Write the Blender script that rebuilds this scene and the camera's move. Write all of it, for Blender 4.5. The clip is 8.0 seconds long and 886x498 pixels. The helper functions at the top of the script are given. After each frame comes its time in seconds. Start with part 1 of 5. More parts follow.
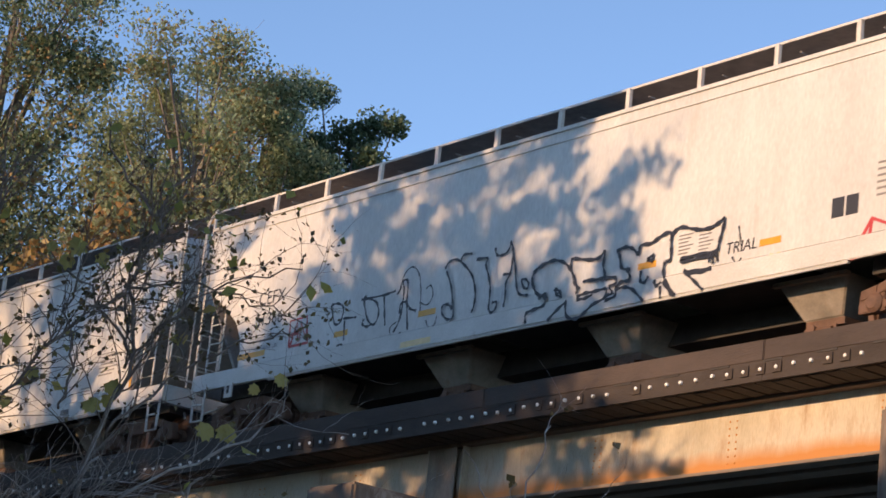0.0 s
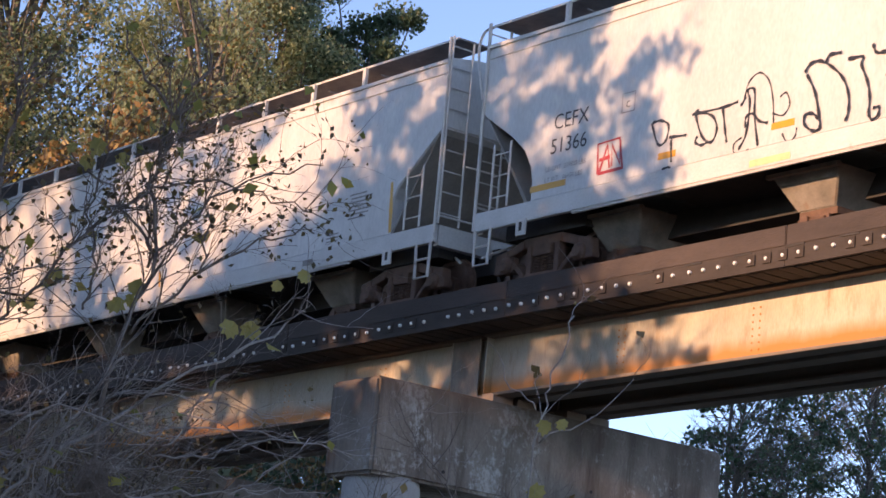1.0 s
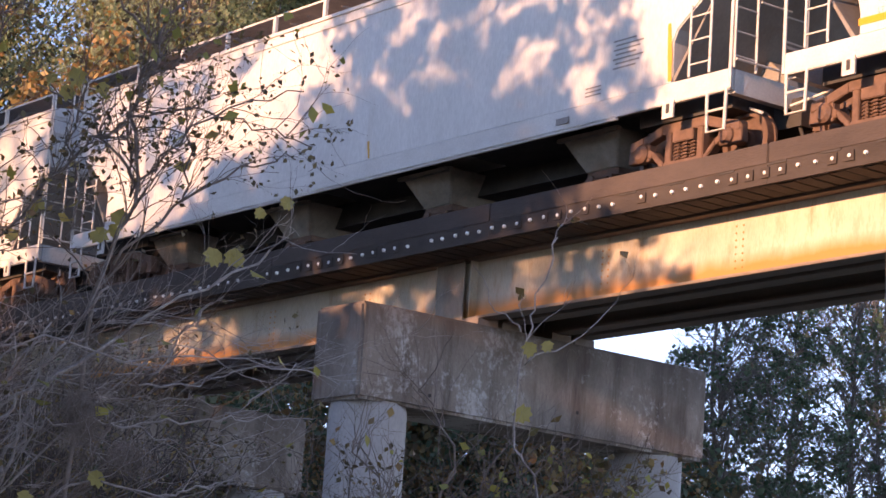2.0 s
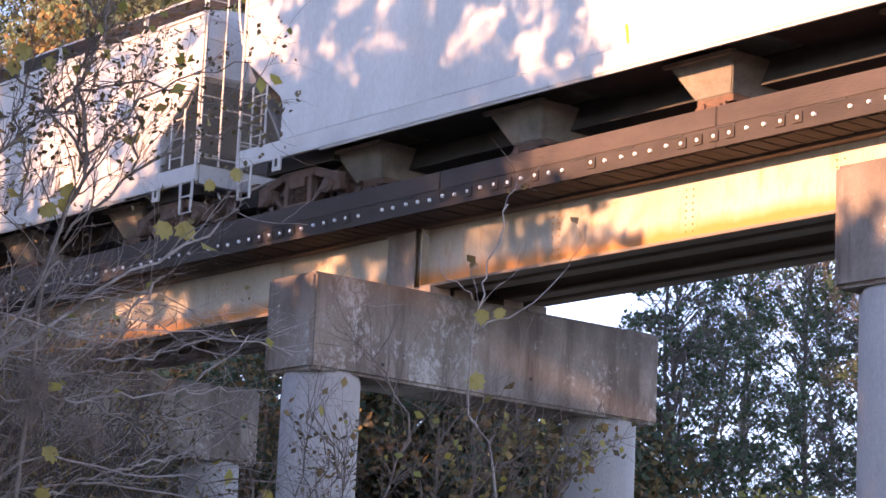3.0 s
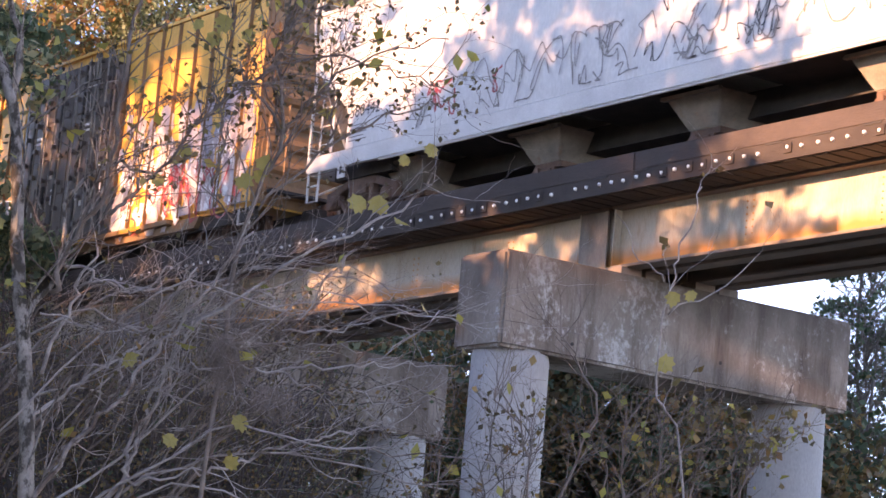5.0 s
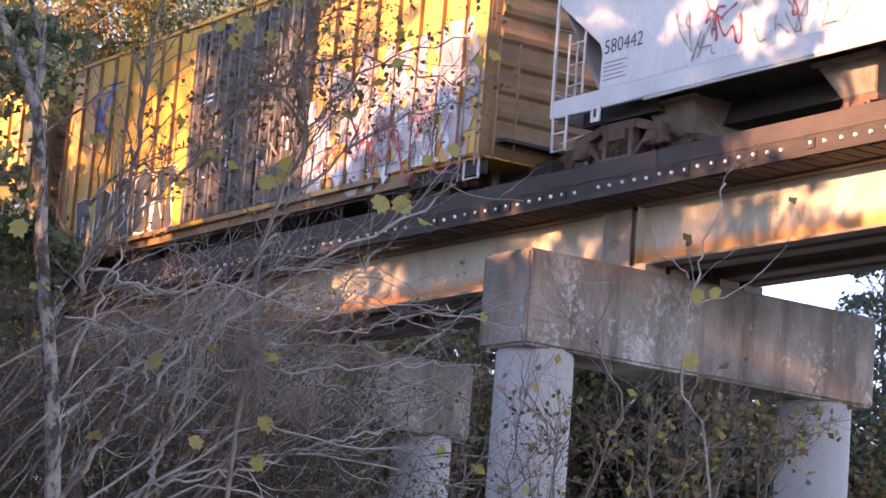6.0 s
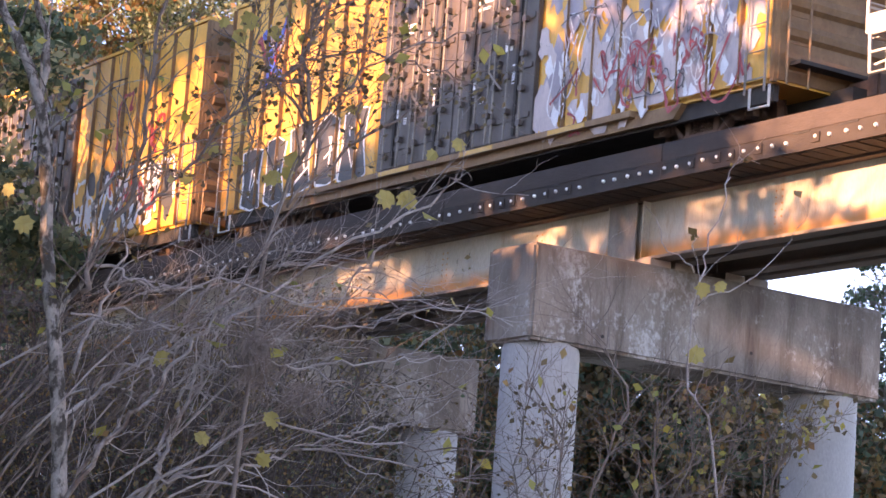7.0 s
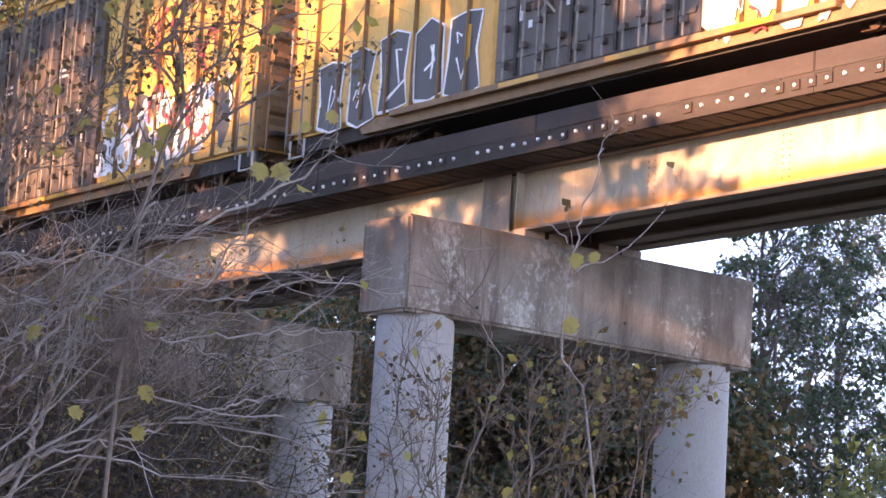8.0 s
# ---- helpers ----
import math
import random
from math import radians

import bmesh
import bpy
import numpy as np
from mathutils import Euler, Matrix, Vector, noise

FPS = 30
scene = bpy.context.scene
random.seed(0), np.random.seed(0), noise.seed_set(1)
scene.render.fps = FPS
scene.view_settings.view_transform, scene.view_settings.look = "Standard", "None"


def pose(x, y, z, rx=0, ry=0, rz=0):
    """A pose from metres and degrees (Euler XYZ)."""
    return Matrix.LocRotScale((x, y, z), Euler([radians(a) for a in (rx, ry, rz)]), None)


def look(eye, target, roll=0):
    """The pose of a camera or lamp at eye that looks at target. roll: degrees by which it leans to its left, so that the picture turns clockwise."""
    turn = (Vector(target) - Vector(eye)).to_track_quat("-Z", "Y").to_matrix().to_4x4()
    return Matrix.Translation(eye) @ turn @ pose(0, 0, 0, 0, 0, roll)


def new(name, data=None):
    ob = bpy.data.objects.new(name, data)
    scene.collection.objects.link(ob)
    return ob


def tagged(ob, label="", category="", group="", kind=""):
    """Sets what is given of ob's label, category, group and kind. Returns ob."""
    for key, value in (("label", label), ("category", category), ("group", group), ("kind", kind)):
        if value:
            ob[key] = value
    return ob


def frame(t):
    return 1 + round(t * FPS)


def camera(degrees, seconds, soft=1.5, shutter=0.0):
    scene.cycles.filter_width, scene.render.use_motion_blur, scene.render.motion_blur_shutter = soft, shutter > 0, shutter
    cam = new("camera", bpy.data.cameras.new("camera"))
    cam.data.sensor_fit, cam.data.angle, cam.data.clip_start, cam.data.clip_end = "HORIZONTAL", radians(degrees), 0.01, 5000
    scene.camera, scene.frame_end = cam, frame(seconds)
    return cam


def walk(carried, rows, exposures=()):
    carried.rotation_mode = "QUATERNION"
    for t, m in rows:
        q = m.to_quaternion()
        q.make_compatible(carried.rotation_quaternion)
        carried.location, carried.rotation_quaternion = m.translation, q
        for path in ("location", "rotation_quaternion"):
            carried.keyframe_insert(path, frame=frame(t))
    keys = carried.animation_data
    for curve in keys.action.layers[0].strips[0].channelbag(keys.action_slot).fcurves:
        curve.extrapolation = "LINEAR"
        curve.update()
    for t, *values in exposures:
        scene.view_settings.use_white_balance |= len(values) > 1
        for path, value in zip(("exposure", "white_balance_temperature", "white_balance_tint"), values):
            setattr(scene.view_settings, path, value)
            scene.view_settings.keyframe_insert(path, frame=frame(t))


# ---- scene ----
# Plan: x runs along the bridge, y across it away from the eye, z up; the eye stands at (0, 0, 1.6).
EYE = 1.6
cam = camera(19.77, 8.0, soft=1.55, shutter=0.1)
TURNS = [
    (0.0, 53.48, 15.90, 6.30), (0.5, 53.63, 14.55, 6.32), (1.0, 53.72, 13.45, 5.12), (1.5, 53.63, 12.55, 4.69),
    (2.0, 53.19, 11.77, 3.94), (2.2, 52.57, 11.68, 3.60), (3.3, 51.95, 10.47, 2.33), (3.5, 52.07, 9.86, 2.33),
    (4.0, 53.04, 9.39, 2.85), (4.5, 53.48, 9.34, 4.13), (5.0, 56.38, 10.35, 5.03), (5.2, 56.59, 10.43, 4.78),
    (6.3, 57.00, 10.23, 4.60), (6.5, 57.06, 10.22, 4.65), (7.0, 57.03, 10.17, 4.33), (7.5, 54.76, 9.88, 3.96),
    (8.0, 54.12, 9.73, 3.55)]
EXPOSURES = [(0.0, 1.15, 6900, 10), (1.0, 1.48, 7250, 22), (2.0, 1.93, 7900, 32), (3.5, 2.7, 8050, 35), (4.5, 2.85, 8100, 35), (5.2, 2.65, 8300, 34), (6.5, 2.85, 8350, 35), (8.0, 2.88, 8350, 35)]
walk(cam, [(t, pose(0, 0, EYE, 90 + pitch, 0, yaw) @ pose(0, 0, 0, 0, 0, roll)) for t, yaw, pitch, roll in TURNS], EXPOSURES)

# ---- light ----
SUN_EL, SUN_AZ = 11.0, 175.0      # degrees; azimuth from +y towards +x
sun_way = Vector((math.sin(radians(SUN_AZ)) * math.cos(radians(SUN_EL)), math.cos(radians(SUN_AZ)) * math.cos(radians(SUN_EL)), math.sin(radians(SUN_EL))))
world = bpy.data.worlds.new("sky")
scene.world = world
world.use_nodes = True
wn = world.node_tree
sky = wn.nodes.new("ShaderNodeTexSky")
sky.sky_type, sky.sun_disc = "NISHITA", False
sky.sun_elevation, sky.sun_rotation = radians(SUN_EL), radians(SUN_AZ)
sky.air_density, sky.dust_density, sky.ozone_density = 0.55, 0.03, 1.5
sky.altitude = 900
wn.links.new(sky.outputs[0], wn.nodes["Background"].inputs[0])
wn.nodes["Background"].inputs[1].default_value = 0.15
sun = new("sun", bpy.data.lights.new("sun", "SUN"))
sun.data.energy, sun.data.angle, sun.data.color = 2.7, radians(0.53), (1.0, 0.66, 0.40)
sun.matrix_world = look(sun_way * 100, (0, 0, 0))


# ---- materials ----
def nodes_of(name):
    m = bpy.data.materials.new(name)
    m.use_nodes = True
    return m, m.node_tree.nodes, m.node_tree.links, m.node_tree.nodes["Principled BSDF"]


def surface(name, a, b, rough=0.7, metal=0.0, scale=4.0, fine=40.0, bump=0.15, stretch=(1, 1, 1), spots=None, spot_lo=0.58, spot_hi=0.7, spot_scale=2.0, spot_stretch=(1, 1, 1), low=None, low_z=(0, 1), pale=None, pale_at=(0.55, 0.68, 2.0), pale_stretch=(1, 1, 1)):
    """Two-scale worn surface: colour a to b by broad noise, fine grain, optional stains of colour spots; low: a stain that grows from low_z[1] down to low_z[0]."""
    m, n, l, p = nodes_of(name)
    tc = n.new("ShaderNodeTexCoord")
    mp = n.new("ShaderNodeMapping")
    mp.inputs["Scale"].default_value = stretch
    l.new(tc.outputs["Object"], mp.inputs[0])
    t1 = n.new("ShaderNodeTexNoise")
    t1.inputs["Scale"].default_value, t1.inputs["Detail"].default_value, t1.inputs["Roughness"].default_value = scale, 6, 0.65
    t2 = n.new("ShaderNodeTexNoise")
    t2.inputs["Scale"].default_value, t2.inputs["Detail"].default_value = fine, 4
    l.new(mp.outputs[0], t1.inputs[0]), l.new(mp.outputs[0], t2.inputs[0])
    r = n.new("ShaderNodeValToRGB")
    r.color_ramp.elements[0].position, r.color_ramp.elements[1].position = 0.3, 0.72
    r.color_ramp.elements[0].color, r.color_ramp.elements[1].color = (*a, 1), (*b, 1)
    l.new(t1.outputs["Fac"], r.inputs[0])
    g = n.new("ShaderNodeMix")
    g.data_type, g.blend_type = "RGBA", "MULTIPLY"
    g.inputs["Factor"].default_value = 0.35
    l.new(r.outputs[0], g.inputs[6]), l.new(t2.outputs["Fac"], g.inputs[7])
    gain = n.new("ShaderNodeMix")
    gain.data_type, gain.blend_type = "RGBA", "MULTIPLY"
    gain.inputs["Factor"].default_value = 1.0
    gain.inputs[7].default_value = (1.2, 1.2, 1.2, 1)
    l.new(g.outputs[2], gain.inputs[6])
    out = gain.outputs[2]
    if spots:
        mp3 = n.new("ShaderNodeMapping")
        mp3.inputs["Scale"].default_value = spot_stretch
        l.new(tc.outputs["Object"], mp3.inputs[0])
        t3 = n.new("ShaderNodeTexNoise")
        t3.inputs["Scale"].default_value, t3.inputs["Detail"].default_value, t3.inputs["Roughness"].default_value = spot_scale, 8, 0.7
        l.new(mp3.outputs[0], t3.inputs[0])
        s = n.new("ShaderNodeMapRange")
        s.inputs["From Min"].default_value, s.inputs["From Max"].default_value = spot_lo, spot_hi
        l.new(t3.outputs["Fac"], s.inputs[0])
        k = n.new("ShaderNodeMix")
        k.data_type = "RGBA"
        k.inputs[7].default_value = (*spots, 1)
        l.new(s.outputs[0], k.inputs[0]), l.new(out, k.inputs[6])
        out = k.outputs[2]
    if pale:      # bloom of a second, paler stain broken up by fine grain
        mp5 = n.new("ShaderNodeMapping")
        mp5.inputs["Scale"].default_value, mp5.inputs["Location"].default_value = pale_stretch, (3.7, 1.9, 5.3)
        l.new(tc.outputs["Object"], mp5.inputs[0])
        t5, t6 = n.new("ShaderNodeTexNoise"), n.new("ShaderNodeTexNoise")
        t5.inputs["Scale"].default_value, t5.inputs["Detail"].default_value = pale_at[2] * 0.4, 3
        t6.inputs["Scale"].default_value, t6.inputs["Detail"].default_value, t6.inputs["Roughness"].default_value = pale_at[2] * 5, 8, 0.75
        l.new(mp5.outputs[0], t5.inputs[0]), l.new(mp5.outputs[0], t6.inputs[0])
        both = n.new("ShaderNodeMix")
        both.inputs[0].default_value = 0.45
        l.new(t5.outputs["Fac"], both.inputs[2]), l.new(t6.outputs["Fac"], both.inputs[3])
        s = n.new("ShaderNodeMapRange")
        s.inputs["From Min"].default_value, s.inputs["From Max"].default_value = pale_at[0], pale_at[1]
        s.inputs["To Max"].default_value = 0.85
        l.new(both.outputs[0], s.inputs[0])
        k = n.new("ShaderNodeMix")
        k.data_type = "RGBA"
        k.inputs[7].default_value = (*pale, 1)
        l.new(s.outputs[0], k.inputs[0]), l.new(out, k.inputs[6])
        out = k.outputs[2]
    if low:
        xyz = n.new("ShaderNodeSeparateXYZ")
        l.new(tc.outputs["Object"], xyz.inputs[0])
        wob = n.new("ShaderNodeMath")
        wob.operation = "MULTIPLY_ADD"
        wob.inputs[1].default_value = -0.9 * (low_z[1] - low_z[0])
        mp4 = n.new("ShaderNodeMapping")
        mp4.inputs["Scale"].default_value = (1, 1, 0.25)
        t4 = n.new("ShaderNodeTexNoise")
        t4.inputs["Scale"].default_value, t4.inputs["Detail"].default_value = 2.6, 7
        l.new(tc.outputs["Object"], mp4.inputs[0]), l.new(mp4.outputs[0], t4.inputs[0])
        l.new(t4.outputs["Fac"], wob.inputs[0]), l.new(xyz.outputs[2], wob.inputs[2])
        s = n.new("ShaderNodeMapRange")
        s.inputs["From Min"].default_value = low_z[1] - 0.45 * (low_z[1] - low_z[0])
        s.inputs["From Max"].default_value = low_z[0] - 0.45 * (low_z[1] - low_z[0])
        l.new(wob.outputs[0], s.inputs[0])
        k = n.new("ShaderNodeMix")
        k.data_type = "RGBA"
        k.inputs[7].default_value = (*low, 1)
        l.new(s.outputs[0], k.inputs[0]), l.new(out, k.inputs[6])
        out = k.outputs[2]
    l.new(out, p.inputs["Base Color"])
    bp = n.new("ShaderNodeBump")
    bp.inputs["Strength"].default_value, bp.inputs["Distance"].default_value = bump, 0.02
    l.new(t2.outputs["Fac"], bp.inputs["Height"]), l.new(bp.outputs[0], p.inputs["Normal"])
    p.inputs["Roughness"].default_value, p.inputs["Metallic"].default_value = rough, metal
    return m


def leafage(name, colours, trans=0.35):
    """Leaves: one of several colours to each leaf, part of the light passing through."""
    m, n, l, p = nodes_of(name)
    g = n.new("ShaderNodeNewGeometry")
    r = n.new("ShaderNodeValToRGB")
    r.color_ramp.interpolation = "CONSTANT"
    while len(r.color_ramp.elements) < len(colours):
        r.color_ramp.elements.new(0.5)
    for i, (e, c) in enumerate(zip(r.color_ramp.elements, colours)):
        e.position, e.color = i / len(colours), (*c, 1)
    l.new(g.outputs["Random Per Island"], r.inputs[0])
    t = n.new("ShaderNodeBsdfTranslucent")
    mix = n.new("ShaderNodeMixShader")
    mix.inputs[0].default_value = trans
    l.new(r.outputs[0], p.inputs["Base Color"]), l.new(r.outputs[0], t.inputs[0])
    p.inputs["Roughness"].default_value = 0.55
    l.new(p.outputs[0], mix.inputs[1]), l.new(t.outputs[0], mix.inputs[2])
    l.new(mix.outputs[0], n["Material Output"].inputs[0])
    return m


def paint(name, colour, rough=0.5):
    return surface(name, [c * 0.9 for c in colour], [min(1, c * 1.08) for c in colour], rough, 0, 6, 60, 0.05)


M = dict(
    hopper=surface("pale_grey_car_paint", (0.48, 0.465, 0.44), (0.61, 0.595, 0.57), 0.42, 0, 0.8, 30, 0.04, (1, 1, 0.35), (0.42, 0.36, 0.30), 0.6, 0.85, 1.6, (1, 1, 0.12)),
    sill=surface("weathered_sill_paint", (0.47, 0.455, 0.43), (0.61, 0.595, 0.57), 0.5, 0, 1.2, 30, 0.08, (1, 1, 1), (0.30, 0.22, 0.16), 0.62, 0.8, 2.2),
    # near-black colour for the underframe pieces and small dark fittings
    under=surface("near_black_steel", (0.03, 0.026, 0.024), (0.06, 0.052, 0.047), 0.8, 0, 3, 40, 0.3),
    # hopper paint darkened to hold the shade of the sloping ends, with brown stains
    slope=surface("end_paint_shade_toned", (0.19, 0.165, 0.145), (0.28, 0.25, 0.22), 0.6, 0, 1.5, 30, 0.1, (1, 1, 0.4), (0.2, 0.14, 0.1), 0.55, 0.75, 1.5),
    truck=surface("rusty_brown_truck_steel", (0.08, 0.045, 0.032), (0.18, 0.10, 0.068), 0.75, 0, 5, 60, 0.3),
    wheel=surface("worn_wheel_steel", (0.10, 0.06, 0.045), (0.2, 0.12, 0.09), 0.55, 0.3, 6, 60, 0.1),
    tread=surface("bright_rolled_steel", (0.45, 0.43, 0.4), (0.6, 0.58, 0.55), 0.3, 0.9, 6, 60, 0.05),
    chute=surface("dusty_chute_paint", (0.16, 0.14, 0.115), (0.33, 0.285, 0.24), 0.6, 0, 2.5, 30, 0.1, (1, 1, 1), (0.25, 0.13, 0.07), 0.58, 0.75, 3.0),
    grating=surface("galvanised_walkway_grating", (0.13, 0.11, 0.10), (0.22, 0.19, 0.17), 0.7, 0.2, 5, 120, 0.5),
    rung=surface("pale_ladder_paint", (0.5, 0.47, 0.43), (0.66, 0.62, 0.57), 0.5, 0, 4, 50, 0.1, (1, 1, 1), (0.2, 0.1, 0.06), 0.6, 0.75, 5.0),
    ink=paint("black_spray_paint", (0.02, 0.02, 0.024), 0.45),
    red=surface("red_spray_paint", (0.36, 0.035, 0.04), (0.5, 0.06, 0.06), 0.5, 0, 3, 40, 0.05, (1, 1, 0.4), (0.5, 0.22, 0.2), 0.56, 0.75, 4.0),
    orange=paint("amber_reflective_tape", (0.62, 0.30, 0.02), 0.35),
    smear=paint("faint_yellow_paint", (0.72, 0.55, 0.28), 0.45),
    stencil=paint("black_stencil_paint", (0.03, 0.03, 0.035), 0.5),
    faint=paint("grey_stencil_paint", (0.22, 0.2, 0.19), 0.5),
    white=paint("white_spray_paint", (0.78, 0.77, 0.76), 0.45),
    grey=paint("grey_spray_fill", (0.06, 0.057, 0.058), 0.5),
    blue=paint("blue_spray_paint", (0.07, 0.12, 0.45), 0.45),
    violet=surface("violet_spray_paint", (0.28, 0.25, 0.29), (0.42, 0.37, 0.40), 0.5, 0, 1.6, 40, 0.05, (1, 1, 0.3), (0.44, 0.33, 0.22), 0.5, 0.7, 2.2, (1, 1, 0.2)),
    pink=surface("pink_spray_paint", (0.46, 0.38, 0.37), (0.68, 0.56, 0.52), 0.5, 0, 1.6, 40, 0.05, (1, 1, 0.3), (0.33, 0.27, 0.27), 0.5, 0.7, 2.6, (1, 1, 0.25)),
    yellow=surface("faded_yellow_boxcar_paint", (0.66, 0.31, 0.05), (0.84, 0.46, 0.09), 0.5, 0, 0.9, 30, 0.06, (1, 1, 0.3), (0.34, 0.16, 0.05), 0.56, 0.8, 1.4, (1, 1, 0.15)),
    boxend=surface("brown_boxcar_end_paint", (0.20, 0.11, 0.055), (0.34, 0.19, 0.09), 0.65, 0, 2, 30, 0.15, (1, 1, 0.5), (0.12, 0.06, 0.03), 0.55, 0.75, 2.0),
    door=surface("dark_plug_door_paint", (0.06, 0.047, 0.04), (0.125, 0.10, 0.085), 0.5, 0, 2, 30, 0.1, (1, 1, 0.4), (0.22, 0.15, 0.1), 0.6, 0.8, 2.0),
    timber=surface("creosoted_timber", (0.028, 0.021, 0.018), (0.06, 0.045, 0.036), 0.85, 0, 3, 50, 0.4, (1, 1, 1), (0.09, 0.07, 0.055), 0.6, 0.8, 2.0),
    guard=surface("weathered_guard_timber", (0.042, 0.032, 0.028), (0.078, 0.058, 0.05), 0.85, 0, 1.6, 45, 0.4, (0.3, 1, 1), (0.05, 0.035, 0.03), 0.55, 0.75, 1.2),
    fascia=surface("dark_bolted_fascia_timber", (0.034, 0.026, 0.022), (0.064, 0.05, 0.043), 0.85, 0, 2, 45, 0.4, (0.4, 1, 1), (0.03, 0.022, 0.02), 0.55, 0.75, 1.5),
    bolt=surface("shiny_bolt_head", (0.75, 0.72, 0.66), (0.9, 0.88, 0.84), 0.35, 0.1, 8, 60, 0.05),
    flange=surface("dull_girder_flange", (0.095, 0.066, 0.05), (0.17, 0.12, 0.09), 0.75, 0, 2, 40, 0.2, (0.4, 1, 1), (0.07, 0.045, 0.03), 0.55, 0.75, 2.0),
    web=surface("cream_girder_paint_with_rust", (0.40, 0.345, 0.26), (0.58, 0.52, 0.42), 0.6, 0, 1.2, 40, 0.1, (1, 1, 0.3), (0.33, 0.21, 0.12), 0.52, 0.74, 2.4, (1, 1, 0.3), (0.46, 0.20, 0.055), (8.86, 9.08)),
    # the web's cream dulled to hold the end plate's shade, with rust stains
    endplate=surface("end_plate_cream_shade_toned", (0.17, 0.14, 0.115), (0.34, 0.29, 0.235), 0.8, 0, 2.2, 40, 0.2, (1, 1, 0.4), (0.22, 0.11, 0.05), 0.58, 0.74, 2.0, (1, 1, 0.4)),
    # inner beams, lower flanges and bearing plates carry their shade in this darker colour
    shade_steel=surface("girder_steel_shade_toned", (0.17, 0.135, 0.11), (0.28, 0.22, 0.18), 0.8, 0, 1.5, 40, 0.2, (0.3, 1, 1)),
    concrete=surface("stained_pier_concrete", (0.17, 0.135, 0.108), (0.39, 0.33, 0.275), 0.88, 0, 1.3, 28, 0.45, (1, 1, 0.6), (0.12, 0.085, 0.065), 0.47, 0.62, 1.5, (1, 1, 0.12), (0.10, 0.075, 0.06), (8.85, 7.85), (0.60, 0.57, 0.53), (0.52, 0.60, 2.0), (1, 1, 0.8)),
    column=surface("pale_column_concrete", (0.34, 0.33, 0.315), (0.47, 0.46, 0.44), 0.85, 0, 0.9, 30, 0.2, (1, 1, 0.5), (0.26, 0.23, 0.2), 0.6, 0.8, 2.0, (1, 1, 0.3)),
    rail=surface("rusty_rail_steel", (0.12, 0.07, 0.05), (0.2, 0.12, 0.085), 0.6, 0.4, 4, 60, 0.1),
    soil=surface("leaf_littered_soil", (0.2, 0.16, 0.11), (0.36, 0.29, 0.2), 0.95, 0, 0.6, 9, 0.6, (1, 1, 1), (0.12, 0.14, 0.05), 0.5, 0.65, 0.25),
    ballast=surface("crushed_stone_ballast", (0.12, 0.11, 0.10), (0.30, 0.28, 0.26), 0.95, 0, 9, 30, 0.8),
    bark=surface("grey_brown_bark", (0.10, 0.085, 0.07), (0.20, 0.175, 0.15), 0.9, 0, 4, 60, 0.5, (1, 1, 0.3)),
    twig=surface("pale_grey_twig_bark", (0.19, 0.16, 0.145), (0.56, 0.50, 0.46), 0.75, 0, 5, 80, 0.3, (1, 1, 1), (0.13, 0.095, 0.075), 0.52, 0.62, 3.0),
    brush=surface("dull_brown_brush_stems", (0.12, 0.093, 0.078), (0.30, 0.245, 0.21), 0.9, 0, 6, 80, 0.3),
    thicket=surface("dark_brown_thicket_stems", (0.05, 0.04, 0.035), (0.15, 0.12, 0.105), 0.9, 0, 6, 80, 0.3),
    stem=surface("mottled_pale_trunk_bark", (0.20, 0.18, 0.155), (0.44, 0.40, 0.36), 0.85, 0, 5, 50, 0.4, (1, 1, 1), (0.06, 0.05, 0.04), 0.46, 0.56, 16.0, (1, 1, 0.6)),
    leaf_green=leafage("olive_green_leaves", [(0.25, 0.31, 0.17), (0.31, 0.36, 0.20), (0.36, 0.40, 0.23), (0.40, 0.43, 0.25), (0.28, 0.33, 0.19)], 0.6),
    leaf_dark=leafage("dark_evergreen_leaves", [(0.06, 0.10, 0.055), (0.085, 0.135, 0.075), (0.10, 0.155, 0.085), (0.07, 0.115, 0.06)], 0.4),
    leaf_brown=leafage("russet_autumn_leaves", [(0.24, 0.13, 0.055), (0.30, 0.18, 0.07), (0.2, 0.14, 0.06), (0.32, 0.22, 0.08), (0.16, 0.13, 0.05)]),
    leaf_yellow=leafage("yellow_autumn_leaves", [(0.42, 0.36, 0.08), (0.36, 0.34, 0.09), (0.28, 0.29, 0.08)], 0.4),
    leaf_maple=leafage("yellow_green_lobed_leaves", [(0.48, 0.37, 0.12), (0.40, 0.34, 0.11), (0.52, 0.37, 0.13)], 0.45),
    leaf_small=leafage("small_dull_leaves", [(0.12, 0.09, 0.05), (0.16, 0.125, 0.06), (0.10, 0.085, 0.045), (0.22, 0.17, 0.07)], 0.3),
)


